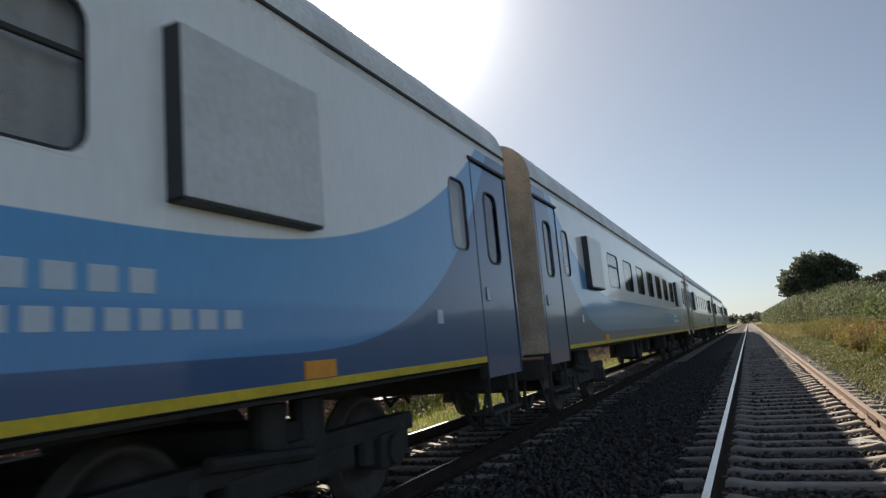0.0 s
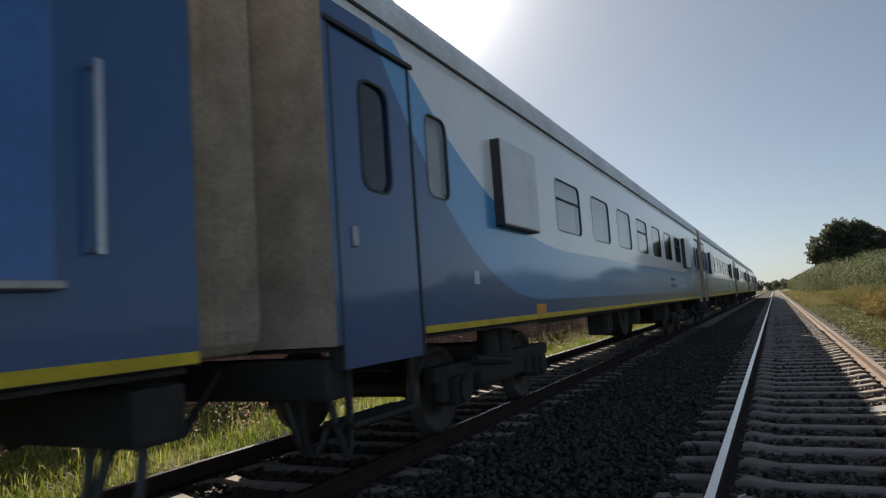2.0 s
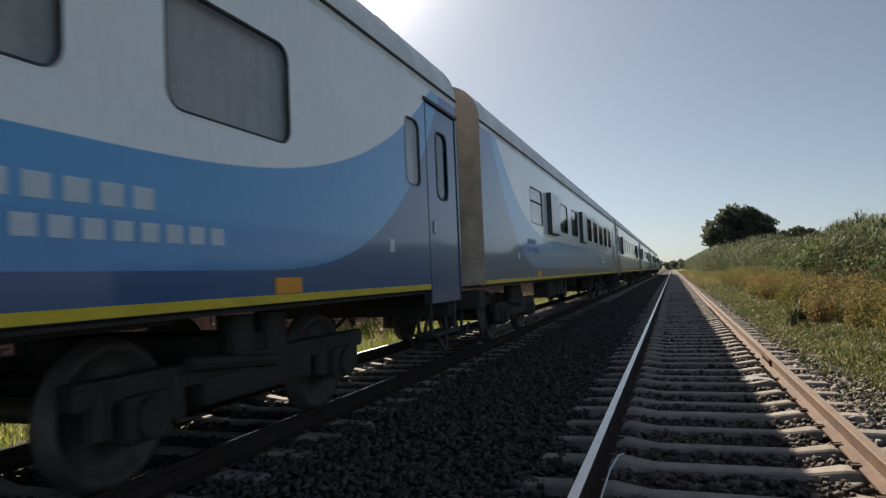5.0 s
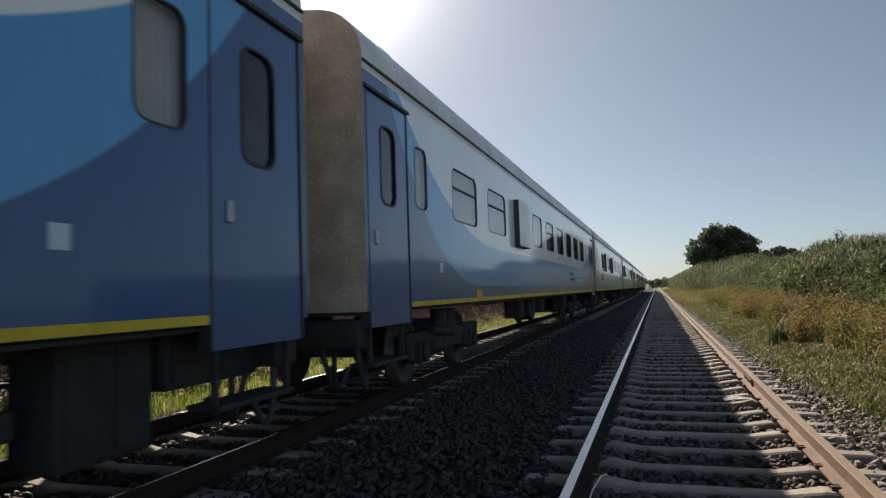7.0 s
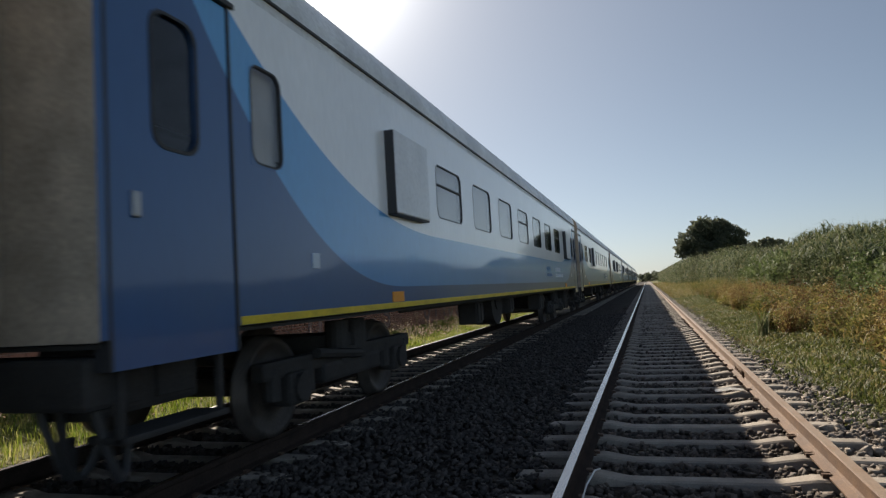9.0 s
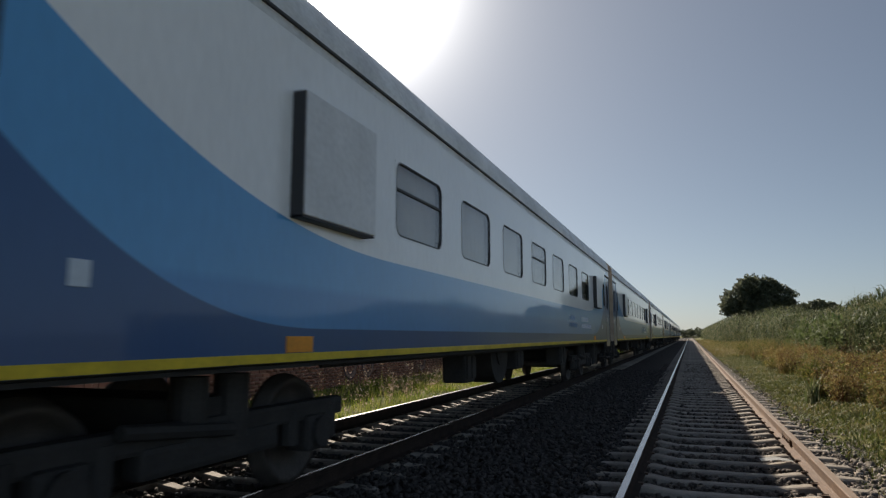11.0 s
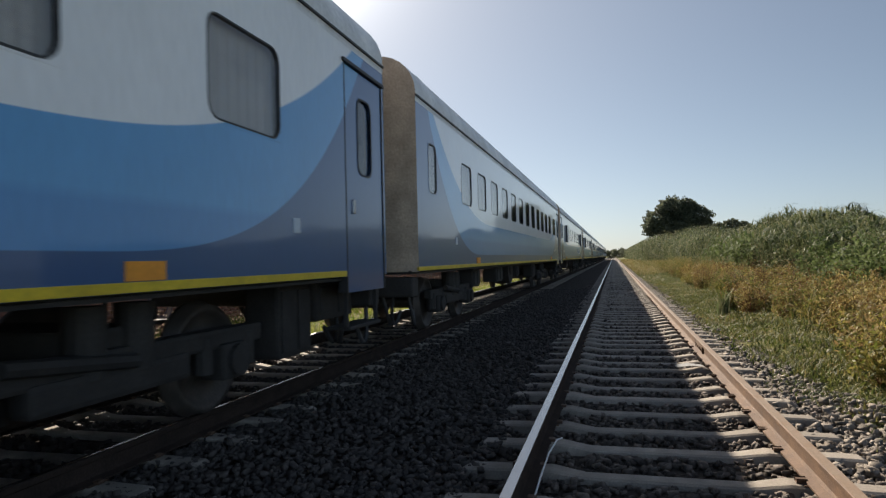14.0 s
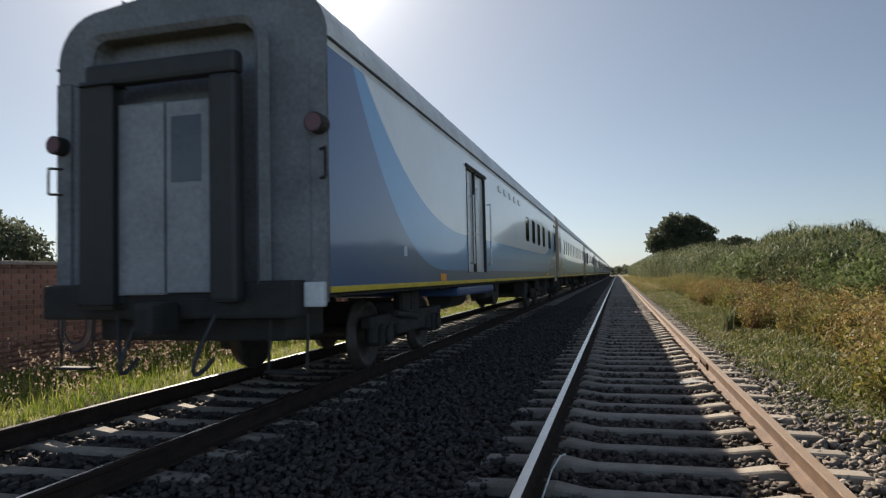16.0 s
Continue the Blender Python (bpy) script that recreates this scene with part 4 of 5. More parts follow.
for sx in (1, -1):
    bm = bmesh.new()
    for y0, y1 in ((6.05, 6.74), (6.78, 7.75)):
        box(bm, sx * (HALF - 0.09), sx * (HALF - 0.05), y0, y1, 1.30, 3.25, 0.01)
    leaf = part("side_door", bm, M_white, car, "recessed pale grey double side door")
    bm = bmesh.new()
    for y0, y1 in ((6.22, 6.55), (6.95, 7.25)):
        box(bm, sx * (HALF - 0.05), sx * (HALF - 0.042), y0, y1, 2.06, 3.0, 0.004)
    part("door_light", bm, M_darkglass, leaf, "dark door glass")
    bm = bmesh.new()
    box(bm, sx * (HALF - 0.1), sx * (HALF + 0.03), 5.95, 7.85, 3.26, 3.32, 0.008)
    for yy in (6.03, 6.76, 7.77):
        box(bm, sx * (HALF - 0.1), sx * (HALF + 0.006), yy - 0.025, yy + 0.025, 1.28, 3.27, 0.006)
    part("door_frame", bm, M_under, car)
    for yy in (6.3, 8.0):
        handrail(car, sx, yy, 1.45, 2.76)
bm = bmesh.new()
for sx in (-1, 1):
    box(bm, sx * 0.02, sx * 0.52, -0.33, -0.28, 1.12, 3.0, 0.015)
end_door = part("end_door", bm, M_doorgrey, car, "pale double gangway door")
for sx in (-1, 1):
    bm = bmesh.new()
    box(bm, sx * 0.56, sx * 0.86, -0.44, -0.277, 1.02, 3.2, 0.05)
    part("rubber_buffer", bm, M_rubber, car, "dark rubber gangway buffer")
    bm = bmesh.new()
    box(bm, sx * 1.42, sx * 1.59, -0.03, -0.001, 1.0, 3.4, 0.01)
    part("corner_post", bm, M_endgrey, car)
bm = bmesh.new()
box(bm, -0.86, 0.86, -0.44, -0.277, 3.2, 3.42, 0.05)
part("rubber_buffer", bm, M_rubber, car, "dark rubber gangway buffer")
bm = bmesh.new()
box(bm, 0.08, 0.42, -0.342, -0.332, 2.2, 2.85, 0.004)
part("door_light", bm, M_darkglass, end_door, "dark door glass")
bm = bmesh.new()
box(bm, -1.55, 1.36, -0.26, -0.001, 0.86, 1.22, 0.04)
part("end_beam", bm, M_under, car, "grimy black end beam")
bm = bmesh.new()
box(bm, 1.37, 1.58, -0.12, -0.032, 0.96, 1.20, 0.02)
part("step_box", bm, M_white, car, "pale corner step box")
# coupler, hoses and steps hanging from the end beam
bm = bmesh.new()
rod(bm, (0, 0.3, 0.88), (0, -0.32, 0.88), 0.085, 10)
box(bm, -0.17, 0.15, -0.58, -0.30, 0.72, 1.04, 0.05)
box(bm, 0.06, 0.16, -0.72, -0.55, 0.74, 1.02, 0.03)
part("coupler", bm, M_under, car, "grimy cast coupler head")
for hx, dx in ((-0.62, 0.16), (0.5, -0.14), (-0.36, -0.1)):
    bm = bmesh.new()
    pts = [Vector((hx + dx * math.sin(u * 3.0), -0.24 - 0.16 * math.sin(u * 3.1), 0.90 - 0.56 * math.sin(u * 2.3))) for u in np.linspace(0, 1, 9)]
    tube(bm, pts, 0.024)
    part("brake_hose", bm, M_rubber, car, "black rubber brake hose")
for sx in (-1, 1):
    bm = bmesh.new()
    for xx in (1.02, 1.42):
        rod(bm, (sx * xx, -0.12, 0.9), (sx * xx, -0.16, 0.36), 0.016, 6)
    box(bm, min(sx * 1.0, sx * 1.44), max(sx * 1.0, sx * 1.44), -0.22, -0.1, 0.34, 0.37, 0.008)
    part("foot_step", bm, M_under, car, "grimy foot step on two hangers")
bm = bmesh.new()
box(bm, -1.1, 1.1, 0.05, 0.9, 0.62, 0.98, 0.03)
part("draw_gear_box", bm, M_under, car)
for sx in (-1, 1):
    bm = bmesh.new()
    rod(bm, (sx * 1.52, 0.0, 2.72), (sx * 1.52, -0.16, 2.72), 0.1, 16)
    lamp_case = part("tail_lamp", bm, M_under, car, "dark tail lamp case")
    bm = bmesh.new()
    rod(bm, (sx * 1.52, -0.16, 2.72), (sx * 1.52, -0.17, 2.72), 0.085, 16)
    part("lens", bm, M_lamp, lamp_case, "red lens")
    bm = bmesh.new()
    for z in (2.2, 2.48):
        rod(bm, (sx * 1.5, 0, z), (sx * 1.62, -0.12, z), 0.014, 6)
    rod(bm, (sx * 1.62, -0.12, 2.2), (sx * 1.62, -0.12, 2.48), 0.014, 6)
    part("hand_grip", bm, M_under, car)
bm = bmesh.new()
for y in (0.15, 0.45):
    rod(bm, (-0.9, y, 4.1), (-0.9, y, 4.32), 0.014, 6)
rod(bm, (-0.9, 0.15, 4.32), (-0.9, 0.45, 4.32), 0.014, 6)
part("roof_grip", bm, M_steel, car)
# louvres high on the van side
for k in range(5):
    bm = bmesh.new()
    box(bm, HALF + 0.001, HALF + 0.02, 9.4 + k * 0.8, 9.75 + k * 0.8, 3.2, 3.34, 0.006)
    part("louvre", bm, M_white, car)


def locomotive():
    """The engine at the head of the train, far down the line."""
    eng = tagged(empty("locomotive"), "dark blue and grey diesel locomotive at the head of the train", "locomotive")
    bm = bmesh.new()
    prof = [(1.55, 1.1), (1.55, 3.3), (1.2, 3.9), (0.6, 4.1), (-0.6, 4.1), (-1.2, 3.9), (-1.55, 3.3), (-1.55, 1.1)]
    sweep_y(bm, prof, 0.0, 19.0, True, True)
    bmesh.ops.bevel(bm, geom=bm.edges[:], offset=0.06, segments=2, affect="EDGES")
    part("engine_body", bm, M_navy, eng)
    for k in range(10):
        for sx in (1, -1):
            bm = bmesh.new()
            box(bm, sx * 1.55, sx * 1.575, 3 + 1.2 * k, 3.9 + 1.2 * k, 2.3, 3.2, 0.01)
            part("grille", bm, M_under, eng)
    bm = bmesh.new()
    box(bm, -1.4, 1.4, 7, 12, 0.35, 1.08, 0.05)
    part("fuel_tank", bm, M_under, eng)
    bm = bmesh.new()
    box(bm, -0.4, 0.4, 8, 9, 4.1, 4.4, 0.04)
    part("exhaust", bm, M_under, eng)
    sets = bogie(eng, 3.2) + bogie(eng, 15.8)
    return eng, sets


def all_sets(root):
    return [o for o in root.children_recursive if o.name.startswith("wheelset")]


TRAIN = []                              # thing, its rear end at the start
for k in range(-3, 7):
    rear = FRONT0 - PITCH * (k + 1) + (PITCH - BODY)
    if k == 6:
        rear -= 0.2                     # the van hangs a little further back
    if k in CARS:
        TRAIN.append((CARS[k][0], rear))
    else:
        TRAIN.append((copy_thing(CARS[3 if k == 4 else 0][0], pose(TRAIN_X, rear, 0)), rear))
engine, _ = locomotive()
TRAIN.append((engine, FRONT0 + PITCH * 3 + 1.2))
for thing, rear in TRAIN:
    thing.matrix_basis = pose(TRAIN_X, rear, 0)

# ---- plants ----
def blades(name, mat, label, category, pts, height, width, lean, droop, seed, segs=3, parent=None):
    """Grass-like leaves: bent tapering strips rising from the given places."""
    rng = np.random.default_rng(seed)
    n = len(pts)
    h = height * rng.uniform(0.55, 1.25, n) if np.isscalar(height) else height * rng.uniform(0.7, 1.2, n)
    a = rng.uniform(0, 2 * np.pi, n)
    ln = lean * rng.uniform(0.3, 1.4, n) * h
    side = np.stack([-np.sin(a), np.cos(a), np.zeros(n)], -1)
    fwd = np.stack([np.cos(a), np.sin(a), np.zeros(n)], -1)
    rows = []
    for k in range(segs + 1):
        u = k / segs
        up = h * (u - droop * u ** 3)
        c = pts + fwd * (ln * u ** 1.8)[:, None]
        c[:, 2] += up
        w = width * rng.uniform(0.7, 1.3, n) * (1 - u) ** 0.7 + 0.0006
        rows += [c - side * w[:, None], c + side * w[:, None]]
    v = np.stack(rows, 1).reshape(-1, 3)
    m = 2 * (segs + 1)
    q = np.array([[2 * k, 2 * k + 1, 2 * k + 3, 2 * k + 2] for k in range(segs)])
    f = (q[None] + (np.arange(n) * m)[:, None, None]).reshape(-1, 4)
    ob = np_object(name, v, f, mat, parent)
    if parent is None:
        tagged(ob, label, category, kind="stuff")
    return ob


def patchy(x, y, s, seed):
    """A smooth patchiness between 0 and 1."""
    k = seed * 1.37
    return 0.5 + 0.25 * np.sin(x * s + k) * np.sin(y * s * 0.7 + 2 * k) + 0.25 * np.sin(x * s * 2.3 + y * s * 1.7 + k)


def scatter(n, x0, x1, y0, y1, power, seed, keep=None):
    rng = np.random.default_rng(seed)
    x = rng.uniform(x0, x1, n)
    y = y0 + (y1 - y0) * rng.uniform(0, 1, n) ** power
    if keep is not None:
        k = keep(x, y, rng)
        x, y = x[k], y[k]
    return np.stack([x, y, ground_height(x, y)], -1)


def turf_keep(x, y, rng):
    edge = np.clip(3.3 - 0.13 * y, 2.0, 3.2) + 0.12 * np.sin(y * 0.8) + 0.16 * np.sin(y * 2.1 + 1)
    return (x > edge + rng.exponential(0.25, len(x)) - 0.1) & (rng.uniform(0, 1, len(x)) < 0.25 + 0.9 * patchy(x, y, 1.4, 1))


blades("verge_grass", L_grass, "short green grass verge beside the track", "grass", scatter(130000, 2.1, 6.2, 3.0, 60, 1.5, 11, turf_keep), 0.11, 0.008, 0.8, 0.25, 12, 2)
blades("verge_clover", L_grass, "low broad-leaved weeds in the verge", "weeds", scatter(30000, 2.3, 5.6, 3.0, 40, 1.6, 13, turf_keep), 0.07, 0.018, 1.2, 0.4, 14, 2)


def weed_keep(x, y, rng):
    edge = 3.75 + 0.02 * np.clip(y - 15, 0, 40) + 0.3 * np.sin(y * 0.55 + 1.0) + 0.2 * np.sin(y * 1.3)
    return (x > edge) & (rng.uniform(0, 1, len(x)) < 0.15 + patchy(x, y, 0.9, 2))


wp = scatter(42000, 3.6, 9.0, 4.0, 120, 1.5, 21, weed_keep)
blades("dry_weeds", L_weed, "dry yellow and rust coloured tall weeds on the bank", "weeds", wp, 0.42 - 0.02 * np.clip(wp[:, 0] - 4, 0, 5) + 0.25 * patchy(wp[:, 0], wp[:, 1], 0.8, 3), 0.006, 0.85, 0.3, 22, 3)
wg = scatter(26000, 3.9, 9.0, 4.0, 120, 1.5, 23, weed_keep)
blades("green_weeds", L_grass, "green stalks among the dry weeds", "weeds", wg, 0.32 + 0.2 * patchy(wg[:, 0], wg[:, 1], 0.9, 5), 0.009, 0.5, 0.2, 24, 3)


blades("far_grass", L_weed, "yellowed grass along the line further off", "grass", scatter(22000, 2.3, 8.5, 50, 230, 1.3, 25), 0.38, 0.02, 0.7, 0.25, 26, 2)


def tufts(name, mat, label, category, pts, height, n_leaf, leaf, seed, spread=0.25):
    """Clumps of small leaves set along upright stalks."""
    rng = np.random.default_rng(seed)
    k = len(pts)
    base = np.repeat(pts, n_leaf, 0)
    u = rng.uniform(0.1, 1.0, k * n_leaf)
    h = np.repeat(height * rng.uniform(0.6, 1.2, k), n_leaf)
    c = base + np.stack([rng.normal(0, spread, k * n_leaf) * h, rng.normal(0, spread, k * n_leaf) * h, u * h], -1)
    d1 = rng.normal(0, 1, (k * n_leaf, 3)); d1 /= np.linalg.norm(d1, axis=1)[:, None]
    d2 = rng.normal(0, 1, (k * n_leaf, 3)); d2 -= (d2 * d1).sum(1)[:, None] * d1; d2 /= np.linalg.norm(d2, axis=1)[:, None]
    s = leaf * rng.uniform(0.5, 1.4, k * n_leaf)[:, None]
    v = np.stack([c - d1 * s, c + d2 * s * 0.45, c + d1 * s, c - d2 * s * 0.45], 1).reshape(-1, 3)
    f = np.arange(len(v)).reshape(-1, 4)
    return tagged(np_object(name, v, f, mat), label, category, kind="stuff")


sp = scatter(2600, 4.1, 8.8, 4.5, 80, 1.4, 31, weed_keep)
np_ = scatter(1500, 4.3, 8.0, 5.0, 30, 1.2, 37, weed_keep)
tufts("tall_dry_bushes", L_weed, "tall rust and yellow seeding weeds on the bank", "weeds", np_, 0.65, 60, 0.016, 38, 0.2)


def clumps(name, mat, label, pts, height, radius, n_leaf, leaf, seed):
    """Rounded weed bushes: stems fanning out from a foot, thick with small hanging leaves."""
    rng = np.random.default_rng(seed)
    k = len(pts)
    h = height * rng.uniform(0.55, 1.2, k)
    r = radius * rng.uniform(0.6, 1.3, k)
    n_stem = 26
    a = rng.uniform(0, 6.283, (k, n_stem)); q = rng.uniform(0.05, 1, (k, n_stem)) ** 0.6
    top = np.stack([pts[:, None, 0] + r[:, None] * q * np.cos(a), pts[:, None, 1] + r[:, None] * q * np.sin(a),
                    pts[:, None, 2] + h[:, None] * (1 - 0.45 * q ** 2) * rng.uniform(0.75, 1.12, (k, n_stem))], -1)
    foot = pts[:, None, :] + (top - pts[:, None, :]) * np.array([0.3, 0.3, 0.0])
    per = n_leaf // n_stem
    u = rng.uniform(0.0, 1.0, (k, n_stem, per, 1)) ** 0.7
    c = (foot[:, :, None] * (1 - u) + top[:, :, None] * u + rng.normal(0, 0.035, (k, n_stem, per, 3))).reshape(-1, 3)
    m = len(c)
    d1 = rng.normal(0, 1, (m, 3)); d1 /= np.linalg.norm(d1, axis=1)[:, None]
    d2 = np.cross(d1, rng.normal(0, 1, (m, 3))); d2 /= np.linalg.norm(d2, axis=1)[:, None]
    s = leaf * rng.uniform(0.4, 1.5, m)[:, None]
    v = np.stack([c - d1 * s, c + d2 * s * 0.42, c + d1 * s, c - d2 * s * 0.42], 1).reshape(-1, 3)
    side = np.array([0.006, 0.006, 0.0])
    st = np.stack([foot - side, foot + side, top], 2).reshape(-1, 3)
    f = np.arange(len(v)).reshape(-1, 4)
    tagged(np_object(name, v, f, mat), label, "weeds", kind="stuff")
    tagged(np_object(name.replace("bushes", "stems"), st, np.arange(len(st)).reshape(-1, 3), L_dock, None), "thin brown stems of the weed bushes", "weeds", kind="stuff")


def belt(n, y0, y1, seed, share, spread=1.6):
    rng = np.random.default_rng(seed)
    y = y0 + (y1 - y0) * rng.uniform(0, 1, n) ** 1.3
    edge = 3.75 + 0.02 * np.clip(y - 15, 0, 40) + 0.3 * np.sin(y * 0.55 + 1.0) + 0.2 * np.sin(y * 1.3)
    x = edge + np.abs(rng.normal(0, spread, n))
    ok = (x < 7.8) & (patchy(x, y, 0.7, seed) > share)
    x, y = x[ok], y[ok]
    return np.stack([x, y, ground_height(x, y)], -1)


clumps("rust_bushes", L_rust, "rust-brown and straw coloured weed bushes on the bank", belt(190, 5.5, 45, 41, 0.45), 0.85, 0.34, 572, 0.030, 42)
clumps("ochre_bushes", L_weed, "yellow-ochre weed bushes on the bank", belt(300, 6.5, 60, 43, 0.38), 0.70, 0.38, 598, 0.031, 44)
clumps("olive_bushes", L_olive, "olive green weed bushes with yellowing leaves", belt(480, 5.0, 70, 45, 0.36), 0.68, 0.38, 598, 0.032, 46)
bp = scatter(5200, 4.0, 9.0, 4.5, 110, 1.5, 33, weed_keep)
tufts("weed_bushes", L_weed, "bushy dry yellow weeds on the bank", "weeds", bp, 0.5, 42, 0.02, 34, 0.3)
bq = scatter(3200, 3.8, 9.0, 4.5, 110, 1.5, 35, weed_keep)
tufts("green_bushes", L_grass, "bushy green weeds on the bank", "weeds", bq, 0.42, 42, 0.022, 36, 0.32)
tufts("dock_stalks", L_dock, "rust-brown seeded stalks among the weeds", "weeds", sp[sp[:, 1] < 40], 0.95, 26, 0.02, 32, 0.06)


# the dark single weed at the foot of the bank
def single_weed(x, y, h, name="roadside_weed"):
    p0 = np.array([[x, y, float(ground_height(np.array([x]), np.array([y]))[0])]]).repeat(60, 0)
    w = tagged(empty(name), "bushy dark green weed standing in the grass verge", "weed")
    b = blades("leaves", L_reed, "", "", p0 + np.random.default_rng(5).normal(0, 0.06, (60, 3)) * (1, 1, 0), h, 0.02, 0.35, 0.1, 41, 3, w)
    return w


single_weed(3.0, 16.2, 0.6)


CANE_TURN = [0.0, 0.014, 0.029, 0.05, 0.084, 0.129, 0.15, 0.165, 0.18, 0.19, 0.205, 0.229, 0.248, 0.293, 0.317, 0.332, 0.364, 0.45, 0.6]
CANE_RISE = [1.01, 1.01, 0.724, 0.563, 0.381, 0.262, 0.215, 0.175, 0.155, 0.165, 0.20, 0.20, 0.205, 0.162, 0.157, 0.12, 0.08, 0.06, 0.05]


# tall cane thicket on the bank: stalks with long arching leaves
def cane(n, x0, x1, y0, y1, power, tall, seed, label):
    rng = np.random.default_rng(seed)
    pts = scatter(n, x0, x1, y0, y1, power, seed)
    n = len(pts)
    tops = tall(pts[:, 0], pts[:, 1]) * rng.uniform(0.72, 1.08, n)
    # stalks
    blades("cane_stalks", L_reed, label, "cane", pts, tops, 0.014, 0.06, 0.0, seed + 1, 2)
    per = 13
    base = np.repeat(pts, per, 0)
    hh = np.repeat(tops, per)
    u = rng.uniform(0.12, 1.0, n * per)
    base = base + np.stack([rng.normal(0, 0.03, n * per), rng.normal(0, 0.03, n * per), hh * u], -1)
    blades("cane_leaves", L_reed, label, "cane", base, np.full(n * per, 0.55), 0.028, 1.25, 0.75, seed + 2, 3)


def tall_a(x, y):
    """The thicket's top: an uneven hedge line, lower and clumpy nearby, higher far down the line."""
    th = (x - 0.56) / y
    rise = np.interp(th, CANE_TURN, CANE_RISE)
    lumps = 0.26 * np.sin(y * 0.75 + 0.6 * x) * np.sin(y * 0.31 + 1.0) + 0.16 * np.sin(y * 2.1 + 1.7 * x) + 0.1 * np.sin(y * 4.3 + x)
    return np.maximum(1.08 + rise * (x - 0.56) + lumps * np.clip(y / 45, 0.5, 1.3), 0.8)


cane(5200, 7.3, 11.0, 15, 60, 1.0, tall_a, 51, "dense green cane thicket on the bank")
cane(2600, 7.5, 13.0, 60, 190, 1.0, tall_a, 61, "green cane thicket further along the bank")

cane(1500, 5.2, 9.5, 110, 330, 1.2, lambda x, y: np.minimum(tall_a(x, y), 5.2), 65, "green cane thicket far along the line")


# pale broad-leaved stalks at the foot of the cane
def broad_stalks(name, label, x0, x1, y0, y1, n, tall, seed):
    rng = np.random.default_rng(seed)
    pts = scatter(n, x0, x1, y0, y1, 1.0, seed)
    tops = tall * rng.uniform(0.6, 1.1, n)
    per = 9
    base = np.repeat(pts, per, 0)
    base[:, 2] += np.repeat(tops, per) * rng.uniform(0.15, 1.0, n * per)
    blades(name, L_broad, label, "plants", base, np.full(n * per, 0.5), 0.05, 1.1, 0.8, seed + 1, 4)


broad_stalks("broad_leaved_stalks", "pale broad-leaved stalks at the edge of the cane", 6.7, 7.4, 34, 50, 150, 2.1, 73)
clumps("broad_leaved_bushes", L_broad, "pale green broad-leaved bushes before the cane", scatter(46, 6.5, 8.0, 14.5, 25, 1.0, 75), 1.55, 0.75, 1040, 0.06, 76)
clumps("dark_bushes", L_reed, "dark green shrubs at the foot of the cane", scatter(120, 7.0, 8.2, 20, 60, 1.0, 77), 1.3, 0.6, 780, 0.06, 78)


# the reddish scrub in front of the cane
rp = scatter(500, 6.2, 7.6, 40, 80, 1.2, 71)
tufts("rust_scrub", L_weed, "rust coloured dry scrub before the cane", "scrub", rp, 0.95, 40, 0.03, 72, 0.2)


# ---- trees ----
def tree(name, label, x, y, z, trunk_h, crown, leaves, leaf, seed):
    rng = np.random.default_rng(seed)
    t = tagged(empty(name), label, "tree")
    t.location = (x, y, z)
    bm = bmesh.new()
    ring_prev = None
    for k in range(6):
        u = k / 5
        r = 0.42 * (1 - 0.6 * u) * trunk_h / 5
        ring = [bm.verts.new((r * math.cos(a) + 0.15 * math.sin(3 * u), r * math.sin(a), trunk_h * u * 1.15)) for a in np.linspace(0, 2 * np.pi, 9)[:-1]]
        if ring_prev:
            for i in range(8):
                bm.faces.new((ring_prev[i], ring_prev[(i + 1) % 8], ring[(i + 1) % 8], ring[i]))
        ring_prev = ring
    for cx, cy, cz, r in crown:
        rod(bm, (0.1, 0, trunk_h * 0.8), (cx * 0.75, cy * 0.75, cz - 0.2 * r), 0.11, 6)
    part("trunk", bm, M_bark, t)
    tot = sum(c[3] ** 2 for c in crown)
    vs = []
    for cx, cy, cz, r in crown:
        k = int(leaves * r * r / tot)
        d = rng.normal(0, 1, (k, 3)); d /= np.linalg.norm(d, axis=1)[:, None]
        lump = 1 + 0.22 * np.sin(d[:, 0] * 5 + seed) * np.sin(d[:, 1] * 6) + 0.15 * np.sin(d[:, 2] * 9 + d[:, 0] * 7)
        rad = r * rng.uniform(0.55, 1.0, k) ** 0.5 * lump * (1 + (rng.uniform(0, 1, k) > 0.96) * 0.12)
        c = d * rad[:, None] * (1, 1, 0.8) + (cx, cy, cz)
        d1 = rng.normal(0, 1, (k, 3)); d1 /= np.linalg.norm(d1, axis=1)[:, None]
        d2 = np.cross(d1, rng.normal(0, 1, (k, 3))); d2 /= np.linalg.norm(d2, axis=1)[:, None]
        s = leaf * rng.uniform(0.6, 1.4, k)[:, None]
        vs.append(np.stack([c - d1 * s, c + d2 * s * 0.6, c + d1 * s, c - d2 * s * 0.6], 1).reshape(-1, 3))
    v = np.concatenate(vs)
    np_object("crown", v, np.arange(len(v)).reshape(-1, 4), L_tree, t)
    return t


tree("tree", "large dark spreading tree above the cane thicket", 12.2, 130, 0.5, 5.0,
     [(-2.9, 0, 7.2, 2.8), (0.2, 1, 8.6, 3.2), (3.1, 0, 7.7, 2.9), (-4.2, 0, 6.0, 2.0), (4.5, 0, 6.1, 2.0), (-1.2, -1, 9.6, 2.1), (1.7, 0, 9.6, 2.0), (0, 0, 6.0, 3.0), (-0.8, -1, 4.8, 2.4), (2.4, 0, 5.2, 2.2)], 30000, 0.21, 81)
